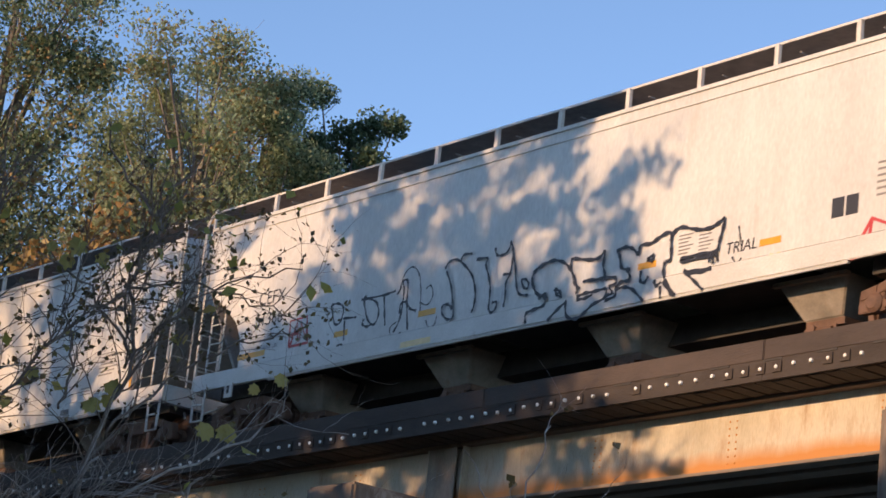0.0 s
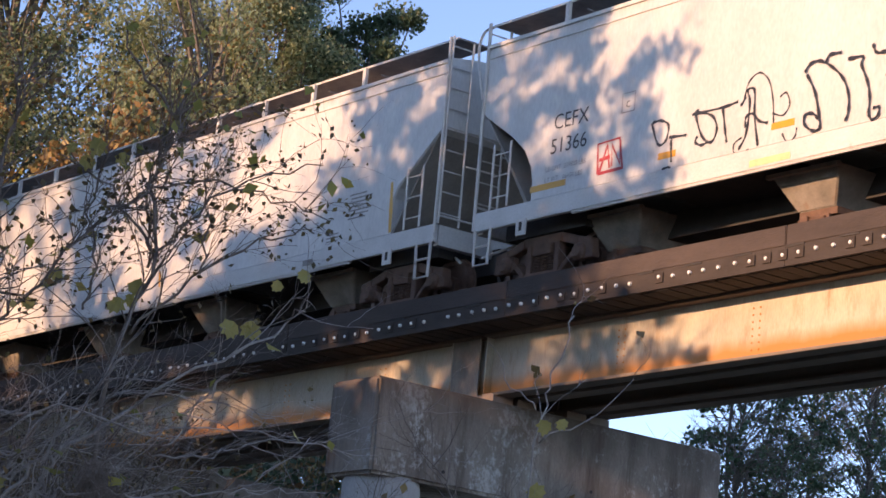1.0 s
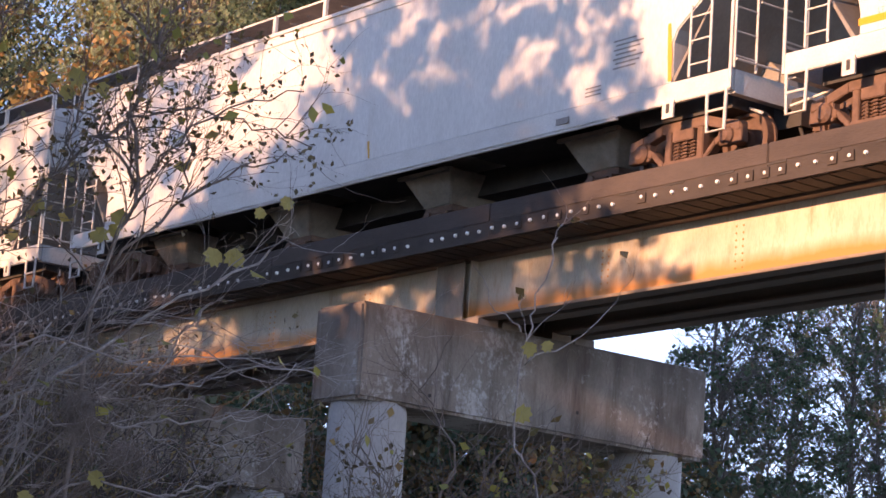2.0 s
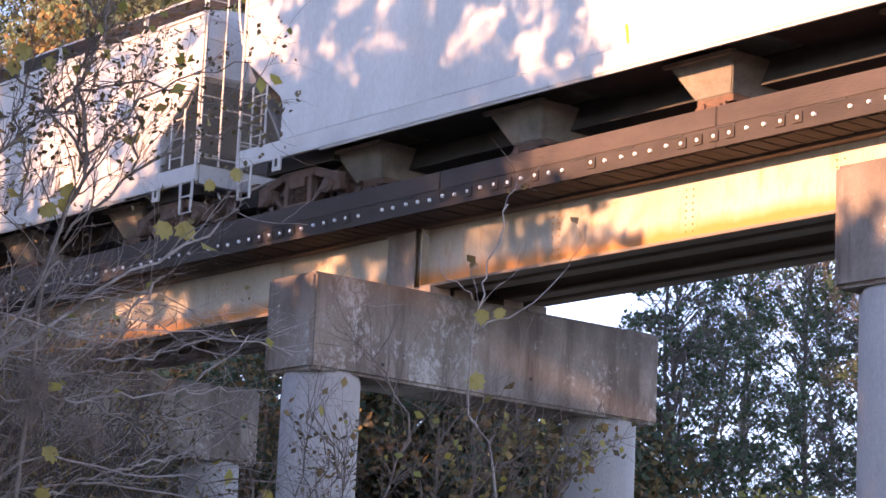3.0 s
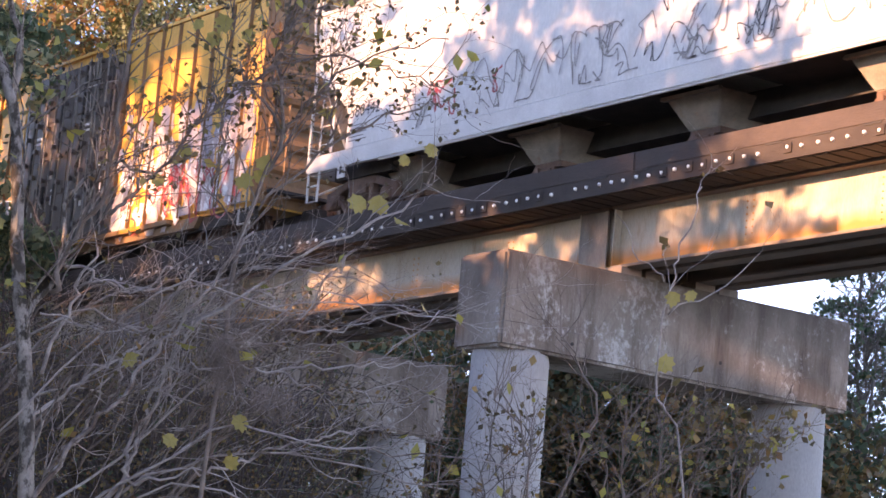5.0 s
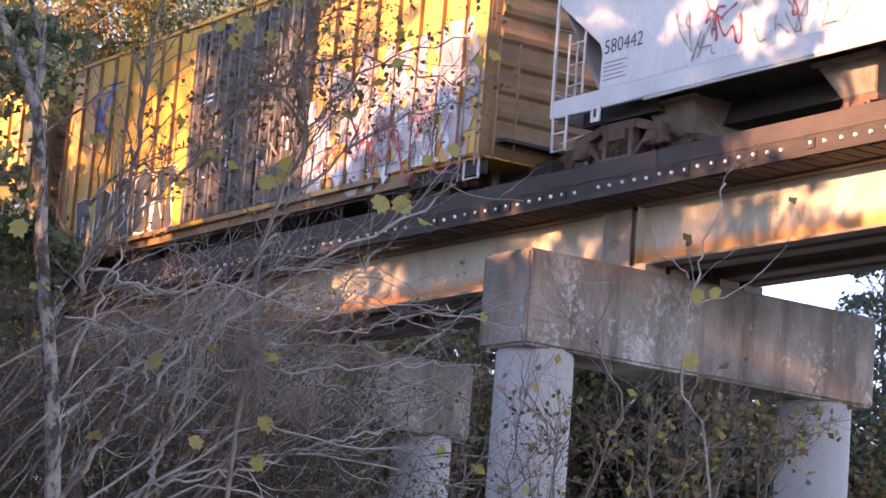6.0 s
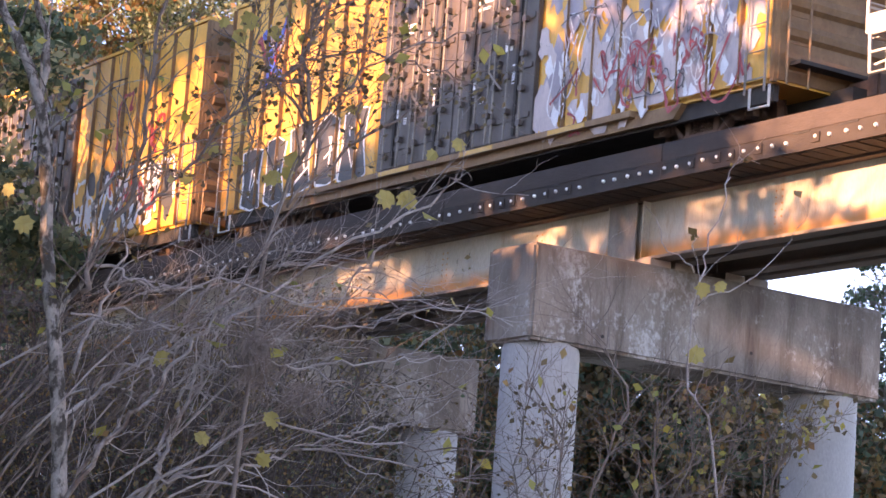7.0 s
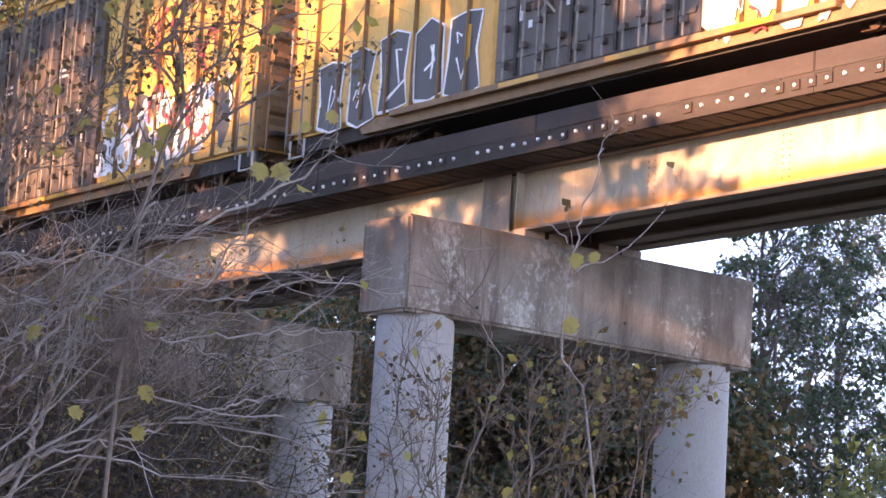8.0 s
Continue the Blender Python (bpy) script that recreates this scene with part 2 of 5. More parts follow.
# ---- mesh helpers ----
class Build:
    """Collects faces of one mesh."""

    def __init__(self):
        self.v, self.f = [], []

    def add(self, verts, faces):
        k = len(self.v)
        self.v += [tuple(p) for p in verts]
        self.f += [tuple(i + k for i in q) for q in faces]
        return self

    def box(self, x0, x1, y0, y1, z0, z1):
        return self.add([(x, y, z) for z in (z0, z1) for y in (y0, y1) for x in (x0, x1)],
                        [(0, 2, 3, 1), (4, 5, 7, 6), (0, 1, 5, 4), (1, 3, 7, 5), (3, 2, 6, 7), (2, 0, 4, 6)])

    def prism(self, outline, y0, y1):
        """Outline in x and z, drawn out from y0 to y1."""
        n = len(outline)
        return self.add([(x, y0, z) for x, z in outline] + [(x, y1, z) for x, z in outline],
                        [tuple(range(n)), tuple(range(2 * n - 1, n - 1, -1))] + [(i, i + n, (i + 1) % n + n, (i + 1) % n) for i in range(n)])

    def tube(self, pts, radii, sides=6, caps=True):
        pts = [Vector(p) for p in pts]
        if not hasattr(radii, "__len__"):
            radii = [radii] * len(pts)
        k = len(self.v)
        for i, p in enumerate(pts):
            d = (pts[min(i + 1, len(pts) - 1)] - pts[max(i - 1, 0)]).normalized()
            a = d.cross(Vector((0.31, 0.9, 0.3)) if abs(d.y) < 0.8 else Vector((1, 0, 0.2))).normalized()
            b = d.cross(a)
            for s in range(sides):
                w = 2 * math.pi * s / sides
                self.v.append(tuple(p + (a * math.cos(w) + b * math.sin(w)) * radii[i]))
        for i in range(len(pts) - 1):
            for s in range(sides):
                q = (s + 1) % sides
                self.f.append((k + i * sides + s, k + i * sides + q, k + (i + 1) * sides + q, k + (i + 1) * sides + s))
        if caps:
            self.f.append(tuple(k + s for s in range(sides))[::-1])
            self.f.append(tuple(k + (len(pts) - 1) * sides + s for s in range(sides)))
        return self

    def disc(self, x, z, r, y0, y1, sides=20, hole=0.0):
        """A wheel-like disc across y."""
        ring = [(x + r * math.cos(2 * math.pi * i / sides), z + r * math.sin(2 * math.pi * i / sides)) for i in range(sides)]
        if not hole:
            return self.prism(ring[::-1], y0, y1)
        inner = [(x + hole * math.cos(2 * math.pi * i / sides), z + hole * math.sin(2 * math.pi * i / sides)) for i in range(sides)]
        n = sides
        vs = [(a, y0, b) for a, b in ring] + [(a, y0, b) for a, b in inner] + [(a, y1, b) for a, b in ring] + [(a, y1, b) for a, b in inner]
        fs = []
        for i in range(n):
            j = (i + 1) % n
            fs += [(i, j, n + j, n + i), (2 * n + j, 2 * n + i, 3 * n + i, 3 * n + j), (j, i, 2 * n + i, 2 * n + j), (n + i, n + j, 3 * n + j, 3 * n + i)]
        return self.add(vs, fs)

    def stroke(self, pts, width, y, out=0.006):
        """A painted line on a side wall: pts in x and z."""
        pts = [Vector((p[0], p[1])) for p in pts]
        k = len(self.v)
        for i, p in enumerate(pts):
            d = pts[min(i + 1, len(pts) - 1)] - pts[max(i - 1, 0)]
            d = d.normalized() if d.length > 1e-6 else Vector((1, 0))
            n = Vector((-d.y, d.x)) * width * (0.42 + 0.16 * math.sin(i * 1.7)) 
            self.v += [(p.x + n.x, y - out, p.y + n.y), (p.x - n.x, y - out, p.y - n.y)]
        for i in range(len(pts) - 1):
            self.f.append((k + 2 * i, k + 2 * i + 1, k + 2 * i + 3, k + 2 * i + 2))
        return self

    def mesh(self, name, mat, smooth=False, bevel=0.0):
        me = bpy.data.meshes.new(name)
        me.from_pydata(self.v, [], self.f)
        bm = bmesh.new()
        bm.from_mesh(me)
        bmesh.ops.recalc_face_normals(bm, faces=bm.faces)
        if bevel:
            bmesh.ops.bevel(bm, geom=[e for e in bm.edges if len(e.link_faces) == 2 and e.calc_face_angle(0) > 0.6], offset=bevel, segments=2, affect="EDGES", clamp_overlap=True)
        bm.to_mesh(me)
        bm.free()
        if smooth:
            me.polygons.foreach_set("use_smooth", [True] * len(me.polygons))
        me.materials.append(mat)
        return me


def part(name, shape, mat, parent, label="", smooth=False, bevel=0.0, m=None):
    ob = new(name, shape.mesh(name, mat, smooth, bevel) if isinstance(shape, Build) else shape)
    ob.parent = parent
    if m is not None:
        ob.matrix_basis = m
    return tagged(ob, label)


def thing(name, m, label, category, group="", kind="", data=None):
    ob = new(name, data)
    ob.matrix_basis = m
    return tagged(ob, label, category, group, kind)


def smooth_line(pts, n=4):
    """A rounded line through the points."""
    pts = [Vector(p) for p in pts]
    out = []
    for i in range(len(pts) - 1):
        p0, p1, p2, p3 = pts[max(i - 1, 0)], pts[i], pts[i + 1], pts[min(i + 2, len(pts) - 1)]
        for k in range(n):
            t = k / n
            out.append(0.5 * ((2 * p1) + (p2 - p0) * t + (2 * p0 - 5 * p1 + 4 * p2 - p3) * t * t + (3 * p1 - p0 - 3 * p2 + p3) * t ** 3))
    return out + [pts[-1]]


def lettering(name, text, size, x, z, y, mat, parent, label="", shear=0.0, fat=0.0):
    """Flat painted letters on a side wall that faces -y."""
    cu = bpy.data.curves.new(name, "FONT")
    cu.body, cu.size, cu.shear, cu.offset, cu.resolution_u = text, size, shear, fat, 3
    ob = new(name, cu)
    me = bpy.data.meshes.new_from_object(ob.evaluated_get(bpy.context.evaluated_depsgraph_get()))
    bpy.data.objects.remove(ob)
    bpy.data.curves.remove(cu)
    me.materials.clear()
    me.materials.append(mat)
    return part(name, me, mat, parent, label, m=pose(x, y - 0.006, z, 90, 0, 0))


# ---- ground ----
def ground():
    n, b = 90, Build()
    xs = [-3000, -1200, -500, -250] + [-160 + 220 * i / n for i in range(n + 1)] + [150, 400, 1200, 3000]
    ys = [-3000, -1200, -400, -150] + [-60 + 200 * i / n for i in range(n + 1)] + [250, 500, 1200, 3000]

    def height(x, y):
        h = 0.5 * noise.noise((x * 0.08, y * 0.08, 0)) + 0.18 * noise.noise((x * 0.4, y * 0.4, 3))
        near = max(0.0, 1 - math.hypot(x, y) / 8)
        bank = max(0.0, min(1.0, (-52 - x) / 22)) * max(0.0, 1 - abs(y - 25) / 26)   # the railway's embankment past the last pier
        return h * (1 - near) + 9.7 * bank * bank * (3 - 2 * bank)
    b.add([(x, y, height(x, y)) for y in ys for x in xs],
          [(j * len(xs) + i, j * len(xs) + i + 1, (j + 1) * len(xs) + i + 1, (j + 1) * len(xs) + i) for j in range(len(ys) - 1) for i in range(len(xs) - 1)])
    tagged(new("ground", b.mesh("ground", M["soil"], True)), "leaf-littered brown soil under the bridge and brush", "ground", kind="structure")


ground()

# ---- bridge ----
PIERS = (-43.1, -31.35, -19.6, -7.85, 3.9, 15.65, 27.4, 39.15)      # centres along the bridge
MIDLINE, RAIL_TOP = 25.13, 10.29


def pier(x):
    """A two-column bent under a long crossbeam."""
    root = thing("bridge_pier", pose(x, MIDLINE, 0), "grey concrete bridge pier with stained crossbeam on two round columns", "pier", "piers of the bridge")
    cap = Build()
    cap.add([(-0.65, -3.53, 7.09), (0.60, -3.53, 7.09), (0.64, 3.53, 7.02), (-0.65, 3.53, 7.02), (-0.65, -3.53, 8.57), (0.60, -3.53, 8.57), (0.64, 3.53, 8.54), (-0.65, 3.53, 8.54)],
            [(0, 3, 2, 1), (4, 5, 6, 7), (0, 1, 5, 4), (1, 2, 6, 5), (2, 3, 7, 6), (3, 0, 4, 7)])
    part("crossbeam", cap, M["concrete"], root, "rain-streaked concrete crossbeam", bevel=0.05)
    for y in (-2.88, 2.81):
        col = Build()
        col.tube([(0, y, -0.6), (0, y, 3.0), (0, y, 6.99), (0, y, 7.11)], [0.61, 0.605, 0.60, 0.57], 32)
        part("column", col, M["column"], root, "pale round concrete column", smooth=True)
    for y in (-1.0, -0.51, 0.51, 1.0):
        part("bearing_plate", Build().box(-0.42, 0.42, y - 0.2, y + 0.2, 8.56, 8.70), M["shade_steel"], root)
    for y, z in ((0.75, 7.45), (2.6, 7.5), (-2.2, 7.3)):
        part("form_tie_hole", Build().disc(0, 0, 0.03, -0.004, 0.004, 10), M["under"], root, m=pose(0.626, y, z, 0, 0, 90))
    return root


for x in PIERS:
    pier(x)


def girder(x0, x1, y, face):
    """One steel beam of a span, from pier to pier."""
    outer = face == "outer"
    root = thing("bridge_girder", pose(0, 0, 0), "cream steel bridge girder with orange rust along its lower edge" if outer else "inner steel bridge girder under the track, its shade put into the colour", "girder", "girders of the bridge")
    part("web", Build().box(x0, x1, y - 0.012, y + 0.012, 8.74, 9.66), M["web"] if outer else M["shade_steel"], root)
    part("top_flange", Build().box(x0, x1, y - 0.2, y + 0.2, 9.655, 9.70), M["flange"] if outer else M["shade_steel"], root, bevel=0.01)
    part("bottom_flange", Build().box(x0, x1, y - 0.16, y + 0.16, 8.70, 8.745), M["shade_steel"], root, bevel=0.01)
    if outer:
        for sx in (x0 + 0.03, x1 - 0.76):
            part("stiffener", Build().box(sx - 0.014, sx + 0.014, y - 0.15, y - 0.012, 8.745, 9.655), M["web"], root)
        part("end_plate", Build().box(x1 - 0.74, x1 - 0.03, y - 0.15, y - 0.13, 8.75, 9.65), M["endplate"], root, "rust-stained end plate over the bearing, its cream toned down for shade")
        k = x1
        while k > x0 + 0.5:      # double rows of rivets at the diaphragms
            k -= 2.85
            for dx in (-0.05, 0.09):
                for i in range(7):
                    if k > x0 + 0.5:
                        part("rivet", RIVET, M["web"], root, m=pose(k + dx, y - 0.012, 8.86 + 0.1 * i))


RIVET = Build().tube([(0, 0, 0), (0, -0.008, 0), (0, -0.014, 0)], [0.016, 0.014, 0.007], 8).mesh("rivet", M["web"])
SPANS = [(-66.6, -54.93), (-54.83, -43.15), (-43.05, -31.40), (-31.30, -19.65), (-19.55, -7.9), (-7.8, 3.85), (3.95, 15.6), (15.7, 27.35), (27.45, 39.1)]
for a, b in SPANS:
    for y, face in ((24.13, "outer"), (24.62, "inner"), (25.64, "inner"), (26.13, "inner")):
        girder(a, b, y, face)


def deck():
    """Open timber deck: ties, bolts, guard timbers."""
    root = thing("bridge_deck", pose(0, 0, 0), "open timber railway deck with bolted dark ties", "bridge deck")
    rng, NEAR = random.Random(5), 0.988
    tie_mesh = Build().box(-0.144, 0.144, 0, 3.62, 9.702, 10.075).mesh("tie", M["timber"], bevel=0.012)
    bolt_mesh = Build().tube([(0, 0.01, 0), (0, -0.022, 0), (0, -0.034, 0)], [0.030, 0.028, 0.014], 10).mesh("bolt", M["bolt"])
    plate_mesh = Build().box(-0.085, 0.085, -0.012, 0, -0.075, 0.07).mesh("washer_plate", M["timber"])
    i, x = 0, -60.0
    while x < 40:
        dy = rng.uniform(-0.03, 0.03)
        tie = part("tie", tie_mesh, M["timber"], root, m=pose(x * NEAR, 23.36 + dy, rng.uniform(-0.008, 0.006), 0, 0, rng.uniform(-0.5, 0.5)))
        if i % 16 != 9 and -48 < x < -9:
            part("bolt", bolt_mesh, M["bolt"], root, "shiny bolt head", m=pose((x + rng.uniform(-0.02, 0.02)) * NEAR, 23.288, 9.868 + rng.uniform(-0.012, 0.012)))
            if rng.random() < 0.35:
                part("washer_plate", plate_mesh, M["guard"], root, m=pose(x * NEAR, 23.290, 9.868))
        x += 0.313
        i += 1
    x = -60.0
    while x < 40:
        for y0, y1 in ((23.30, 23.54), (26.70, 26.94)):
            g = Build().box(x + 0.006, x + 5.994, y0, y1, 9.990, 10.282)
            if y0 < 25:
                part("fascia_timber", Build().box(x + 0.004, x + 5.996, 23.302, 23.35, 9.708, 9.985), M["fascia"], root, "dark fascia timber under the guard timber")
            part("guard_timber", g, M["guard"], root, "long weathered brown guard timber", bevel=0.012)
        x += 6.0
    for k in range(-60, -9, 1):      # thin near-black dashes painted in for the shadow gap under the guard timber
        if rng.random() < 0.7:
            part("shadow_dash", Build().box(k, k + 0.36, 23.292, 23.42, 9.965, 9.994), M["under"], root)
    for y in (24.41, 25.85):
        r = Build().prism([(-0.07, 0), (0.07, 0), (0.07, 0.02), (0.012, 0.04), (0.012, 0.14), (0.036, 0.15), (0.036, 0.185), (-0.036, 0.185), (-0.036, 0.15), (-0.012, 0.14), (-0.012, 0.04), (-0.07, 0.02)], 0, 164.0)
        thing("rail", pose(40, y, 10.095, 0, 0, 90), "rusty steel running rail on bridge deck and embankment", "rail", "rails of the track", data=r.mesh("rail", M["rail"]))


deck()
BED = Build().add([(x, y, z) for x in (-124.0, -60.1) for y, z in ((21.6, 8.6), (23.4, 10.06), (26.86, 10.06), (28.7, 8.6))], [(0, 1, 2, 3), (7, 6, 5, 4), (0, 4, 5, 1), (1, 5, 6, 2), (2, 6, 7, 3), (3, 7, 4, 0)])
tagged(new("ballast_bed", BED.mesh("ballast_bed", M["ballast"])), "grey crushed stone ballast on the embankment", "ballast", kind="structure")


# ---- train ----
def start_speed(t):
    """Metres that the train has gone at t seconds."""
    return 7.5 * t if t <= 4.5 else 33.75 + 7.27 * (t - 4.5)


ROLLING = []       # (object, kind, place along the train, axle place)


def bogie(car, x, kind):
    """A two-axle freight truck: side frames, springs, wheels."""
    def bar(b, line, thick, y0, y1):
        for (xa, za), (xb, zb) in zip(line, line[1:]):
            b.prism([(xa, za), (xb, zb), (xb, zb + thick), (xa, za + thick)], y0, y1)
    b = Build()
    for y0, y1 in ((-1.22, -1.06), (1.06, 1.22)):
        bar(b, [(-1.16, 0.50), (-0.86, 0.56), (-0.46, 0.68), (0.46, 0.68), (0.86, 0.56), (1.16, 0.50)], 0.15, y0, y1)
        bar(b, [(-0.84, 0.42), (-0.66, 0.36), (-0.42, 0.15), (0.42, 0.15), (0.66, 0.36), (0.84, 0.42)], 0.11, y0, y1)
        for x0 in (-0.40, 0.27):
            b.prism([(x0, 0.2), (x0 + 0.13, 0.2), (x0 + 0.13, 0.72), (x0, 0.72)], y0 + 0.01, y1 - 0.01)
        for x0 in (-1.2, 0.72):
            b.prism([(x0, 0.34), (x0 + 0.48, 0.34), (x0 + 0.46, 0.60), (x0 + 0.02, 0.60)], y0 + 0.015, y1 - 0.015)
    b.box(-0.22, 0.22, -1.24, 1.24, 0.52, 0.70)
    tr = part("truck", b, M["truck"], car, "rust-brown cast steel freight truck", bevel=0.012, m=pose(x, 0, 0))
    for y in (-1.14, 1.14):
        for sx in (-0.17, 0.0, 0.17):
            pts = [(sx + 0.07 * math.cos(a * 0.785), y + 0.07 * math.sin(a * 0.785), 0.25 + a * 0.0062) for a in range(41)]
            part("spring", Build().tube(pts, 0.016, 5), M["truck"], tr)
    for ax in (-0.889, 0.889):
        for y in (-1.24, 1.24):
            s = -1 if y < 0 else 1
            part("bearing_cap", Build().tube([(ax, y - 0.09 * s, 0.457), (ax, y, 0.457), (ax, y + 0.05 * s, 0.457)], [0.15, 0.14, 0.09], 16), M["truck"], tr, smooth=False)
        w = Build()
        for y in (-0.72, 0.72):
            s = -1 if y < 0 else 1
            w.disc(0, 0, 0.457, y, y + 0.13 * s, 28, 0.36).disc(0, 0, 0.485, y - 0.035 * s, y, 28, 0.36).disc(0, 0, 0.365, y + 0.03 * s, y + 0.06 * s, 28).disc(0, 0, 0.15, y, y + 0.16 * s, 16)
        w.disc(0, 0, 0.09, -1.2, 1.2, 12)
        ws = part("wheelset", w, M["wheel"], tr, "worn steel wheels on an axle", m=pose(ax, 0, 0.457))
        ROLLING.append((ws, "wheel", 0, ax))
    return tr


def ladder(car, x, y, z0, z1, width, rungs, along="x", lean=0.0, mat="rung"):
    b = Build()
    for s in (0, width):
        p = (x + s, y, z0) if along == "x" else (x, y + s, z0)
        q = (x + s + lean, y, z1) if along == "x" else (x + lean, y + s, z1)
        b.tube([p, q], 0.02, 6)
    lad = part("ladder", b, M[mat], car, "slim steel ladder")
    for i in range(rungs):
        z = z0 + (i + 0.5) * (z1 - z0) / rungs
        dx = lean * (i + 0.5) / rungs
        r = Build().tube([(x + dx, y, z), (x + dx + width, y, z)] if along == "x" else [(x + dx, y, z), (x + dx, y + width, z)], 0.013, 6)
        part("rung", r, M[mat], lad)
    return lad


def hopper(place, length, label, rounded):
    """A covered hopper car, its middle at place along the train."""
    car = thing("hopper_car", pose(place, MIDLINE, RAIL_TOP), label, "hopper car", "cars of the train")
    ROLLING.append((car, "car", place, 0))
    h = length / 2
    half = [(h, 2.93), (h, 4.02), (h - 0.02, 4.12)]
    cut = [(h - 1.22, 1.28), (h - 1.24, 1.9), (h - 1.15, 2.08)] if not rounded else [(h - 1.36, 1.28), (h - 1.36, 1.6), (h - 1.30, 1.85), (h - 1.12, 2.15), (h - 0.75, 2.45)]
    right = cut + half
    outline = right + [(-x, z) for x, z in reversed(right)]
    body = Build().prism(outline, -1.58, 1.58)
    part("body", body, M["hopper"], car, "pale grey weathered hopper body", bevel=0.02)
    roof = Build()
    sec = [(-1.585, 4.09), (-1.5, 4.14), (-1.0, 4.22), (0, 4.28), (1.0, 4.22), (1.5, 4.14), (1.585, 4.09)]
    roof.add([(sx * (h - 0.02), y, z) for sx in (-1, 1) for y, z in sec], [tuple(range(7)), tuple(range(13, 6, -1))] + [(i, i + 1, i + 8, i + 7) for i in range(6)] + [(6, 0, 7, 13)])
    part("roof", roof, M["hopper"], car)
    part("eave_strip", Build().box(-h + 0.02, h - 0.02, -1.60, -1.58, 3.86, 3.885).box(-h + 0.02, h - 0.02, -1.612, -1.58, 4.04, 4.10), M["sill"], car)
    for y in (-1.56, 1.56):
        part("side_sill", Build().box(-h, h, y - 0.04, y + 0.04, 0.98, 1.29), M["sill"], car, "long pale side sill", bevel=0.012)
    part("lower_lip", Build().tube([(-h + 2.4, -1.56, 0.965), (h - 2.4, -1.56, 0.965)], 0.028, 6), M["sill"], car)
    for s in (-1, 1):
        part("end_sill", Build().box(*sorted((s * (h - 0.14), s * h)), -1.5, 1.5, 0.95, 1.29), M["sill"], car)
    part("center_sill", Build().box(-h - 0.2, h + 0.2, -0.38, 0.38, 0.68, 1.1), M["under"], car, "near-black centre sill under the car")
    for s in (-1, 1):
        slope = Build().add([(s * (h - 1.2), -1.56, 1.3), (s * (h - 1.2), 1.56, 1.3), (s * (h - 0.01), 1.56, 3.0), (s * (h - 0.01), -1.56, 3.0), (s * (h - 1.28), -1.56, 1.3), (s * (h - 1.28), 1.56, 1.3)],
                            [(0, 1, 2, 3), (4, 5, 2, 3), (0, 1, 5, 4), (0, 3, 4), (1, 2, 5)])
        part("slope_sheet", slope, M["slope"], car, "sloping end sheet with its shade put into the colour")
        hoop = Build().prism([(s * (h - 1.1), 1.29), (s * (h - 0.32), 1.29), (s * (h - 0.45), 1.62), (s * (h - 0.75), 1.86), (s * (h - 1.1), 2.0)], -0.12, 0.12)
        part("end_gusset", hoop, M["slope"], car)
        # running gear for the brakeman: long end ladder, short side ladder, stirrup, coupler
        xe = s * (h + 0.03)
        ladder(car, xe, -1.56, 1.3, 4.5, 0.42, 9, "y")
        ladder(car, s * (h - 0.62) - 0.2, -1.63, 1.29, 2.35, 0.42, 3)
        part("corner_post", Build().tube([(s * (h + 0.0), -1.6, 1.0), (s * (h + 0.0), -1.6, 4.47)], 0.026, 6), M["rung"], car)
        part("stirrup", Build().tube([(s * (h - 0.45), -1.6, 1.0), (s * (h - 0.43), -1.6, 0.42), (s * (h - 0.08), -1.6, 0.42), (s * (h - 0.06), -1.6, 1.0)], 0.026, 6).tube([(s * (h - 0.44), -1.6, 0.72), (s * (h - 0.07), -1.6, 0.72)], 0.02, 6), M["rung"], car)
        part("jacking_tag", Build().box(*sorted((s * (h - 1.35), s * (h - 1.12))), -1.63, -1.60, 0.76, 1.02), M["rung"], car)
        part("tag_slot", Build().box(*sorted((s * (h - 1.27), s * (h - 1.2))), -1.636, -1.63, 0.83, 0.97), M["under"], car)
        part("coupler", Build().box(*sorted((s * h, s * (h + 0.34))), -0.14, 0.14, 0.62, 0.92).box(*sorted((s * (h + 0.26), s * (h + 0.52))), -0.2, 0.22, 0.58, 0.94), M["truck"], car, "rusty knuckle coupler", bevel=0.03)
        part("air_hose", Build().tube(smooth_line([(s * (h + 0.1), -0.3, 0.7), (s * (h + 0.28), -0.34, 0.42), (s * (h + 0.5), -0.3, 0.36)], 5), 0.028, 6), M["under"], car)
        part("grab_rail", Build().tube([(s * (h + 0.06), -1.55, 1.42), (s * (h + 0.09), -0.4, 1.42)], 0.02, 6), M["rung"], car)
        part("grab_rail", Build().tube([(s * (h + 0.05), -1.1, 2.35), (s * (h + 0.05), -0.5, 2.35)], 0.018, 6), M["rung"], car)
        part("brake_rod", Build().tube([(s * (h - 0.3), -0.9, 0.9), (s * (h + 0.25), -1.2, 0.68)], 0.022, 6), M["rung"], car)
        bogie(car, s * (h - 1.32), "hopper")
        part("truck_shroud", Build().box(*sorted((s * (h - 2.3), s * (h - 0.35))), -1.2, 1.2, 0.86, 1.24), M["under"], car)
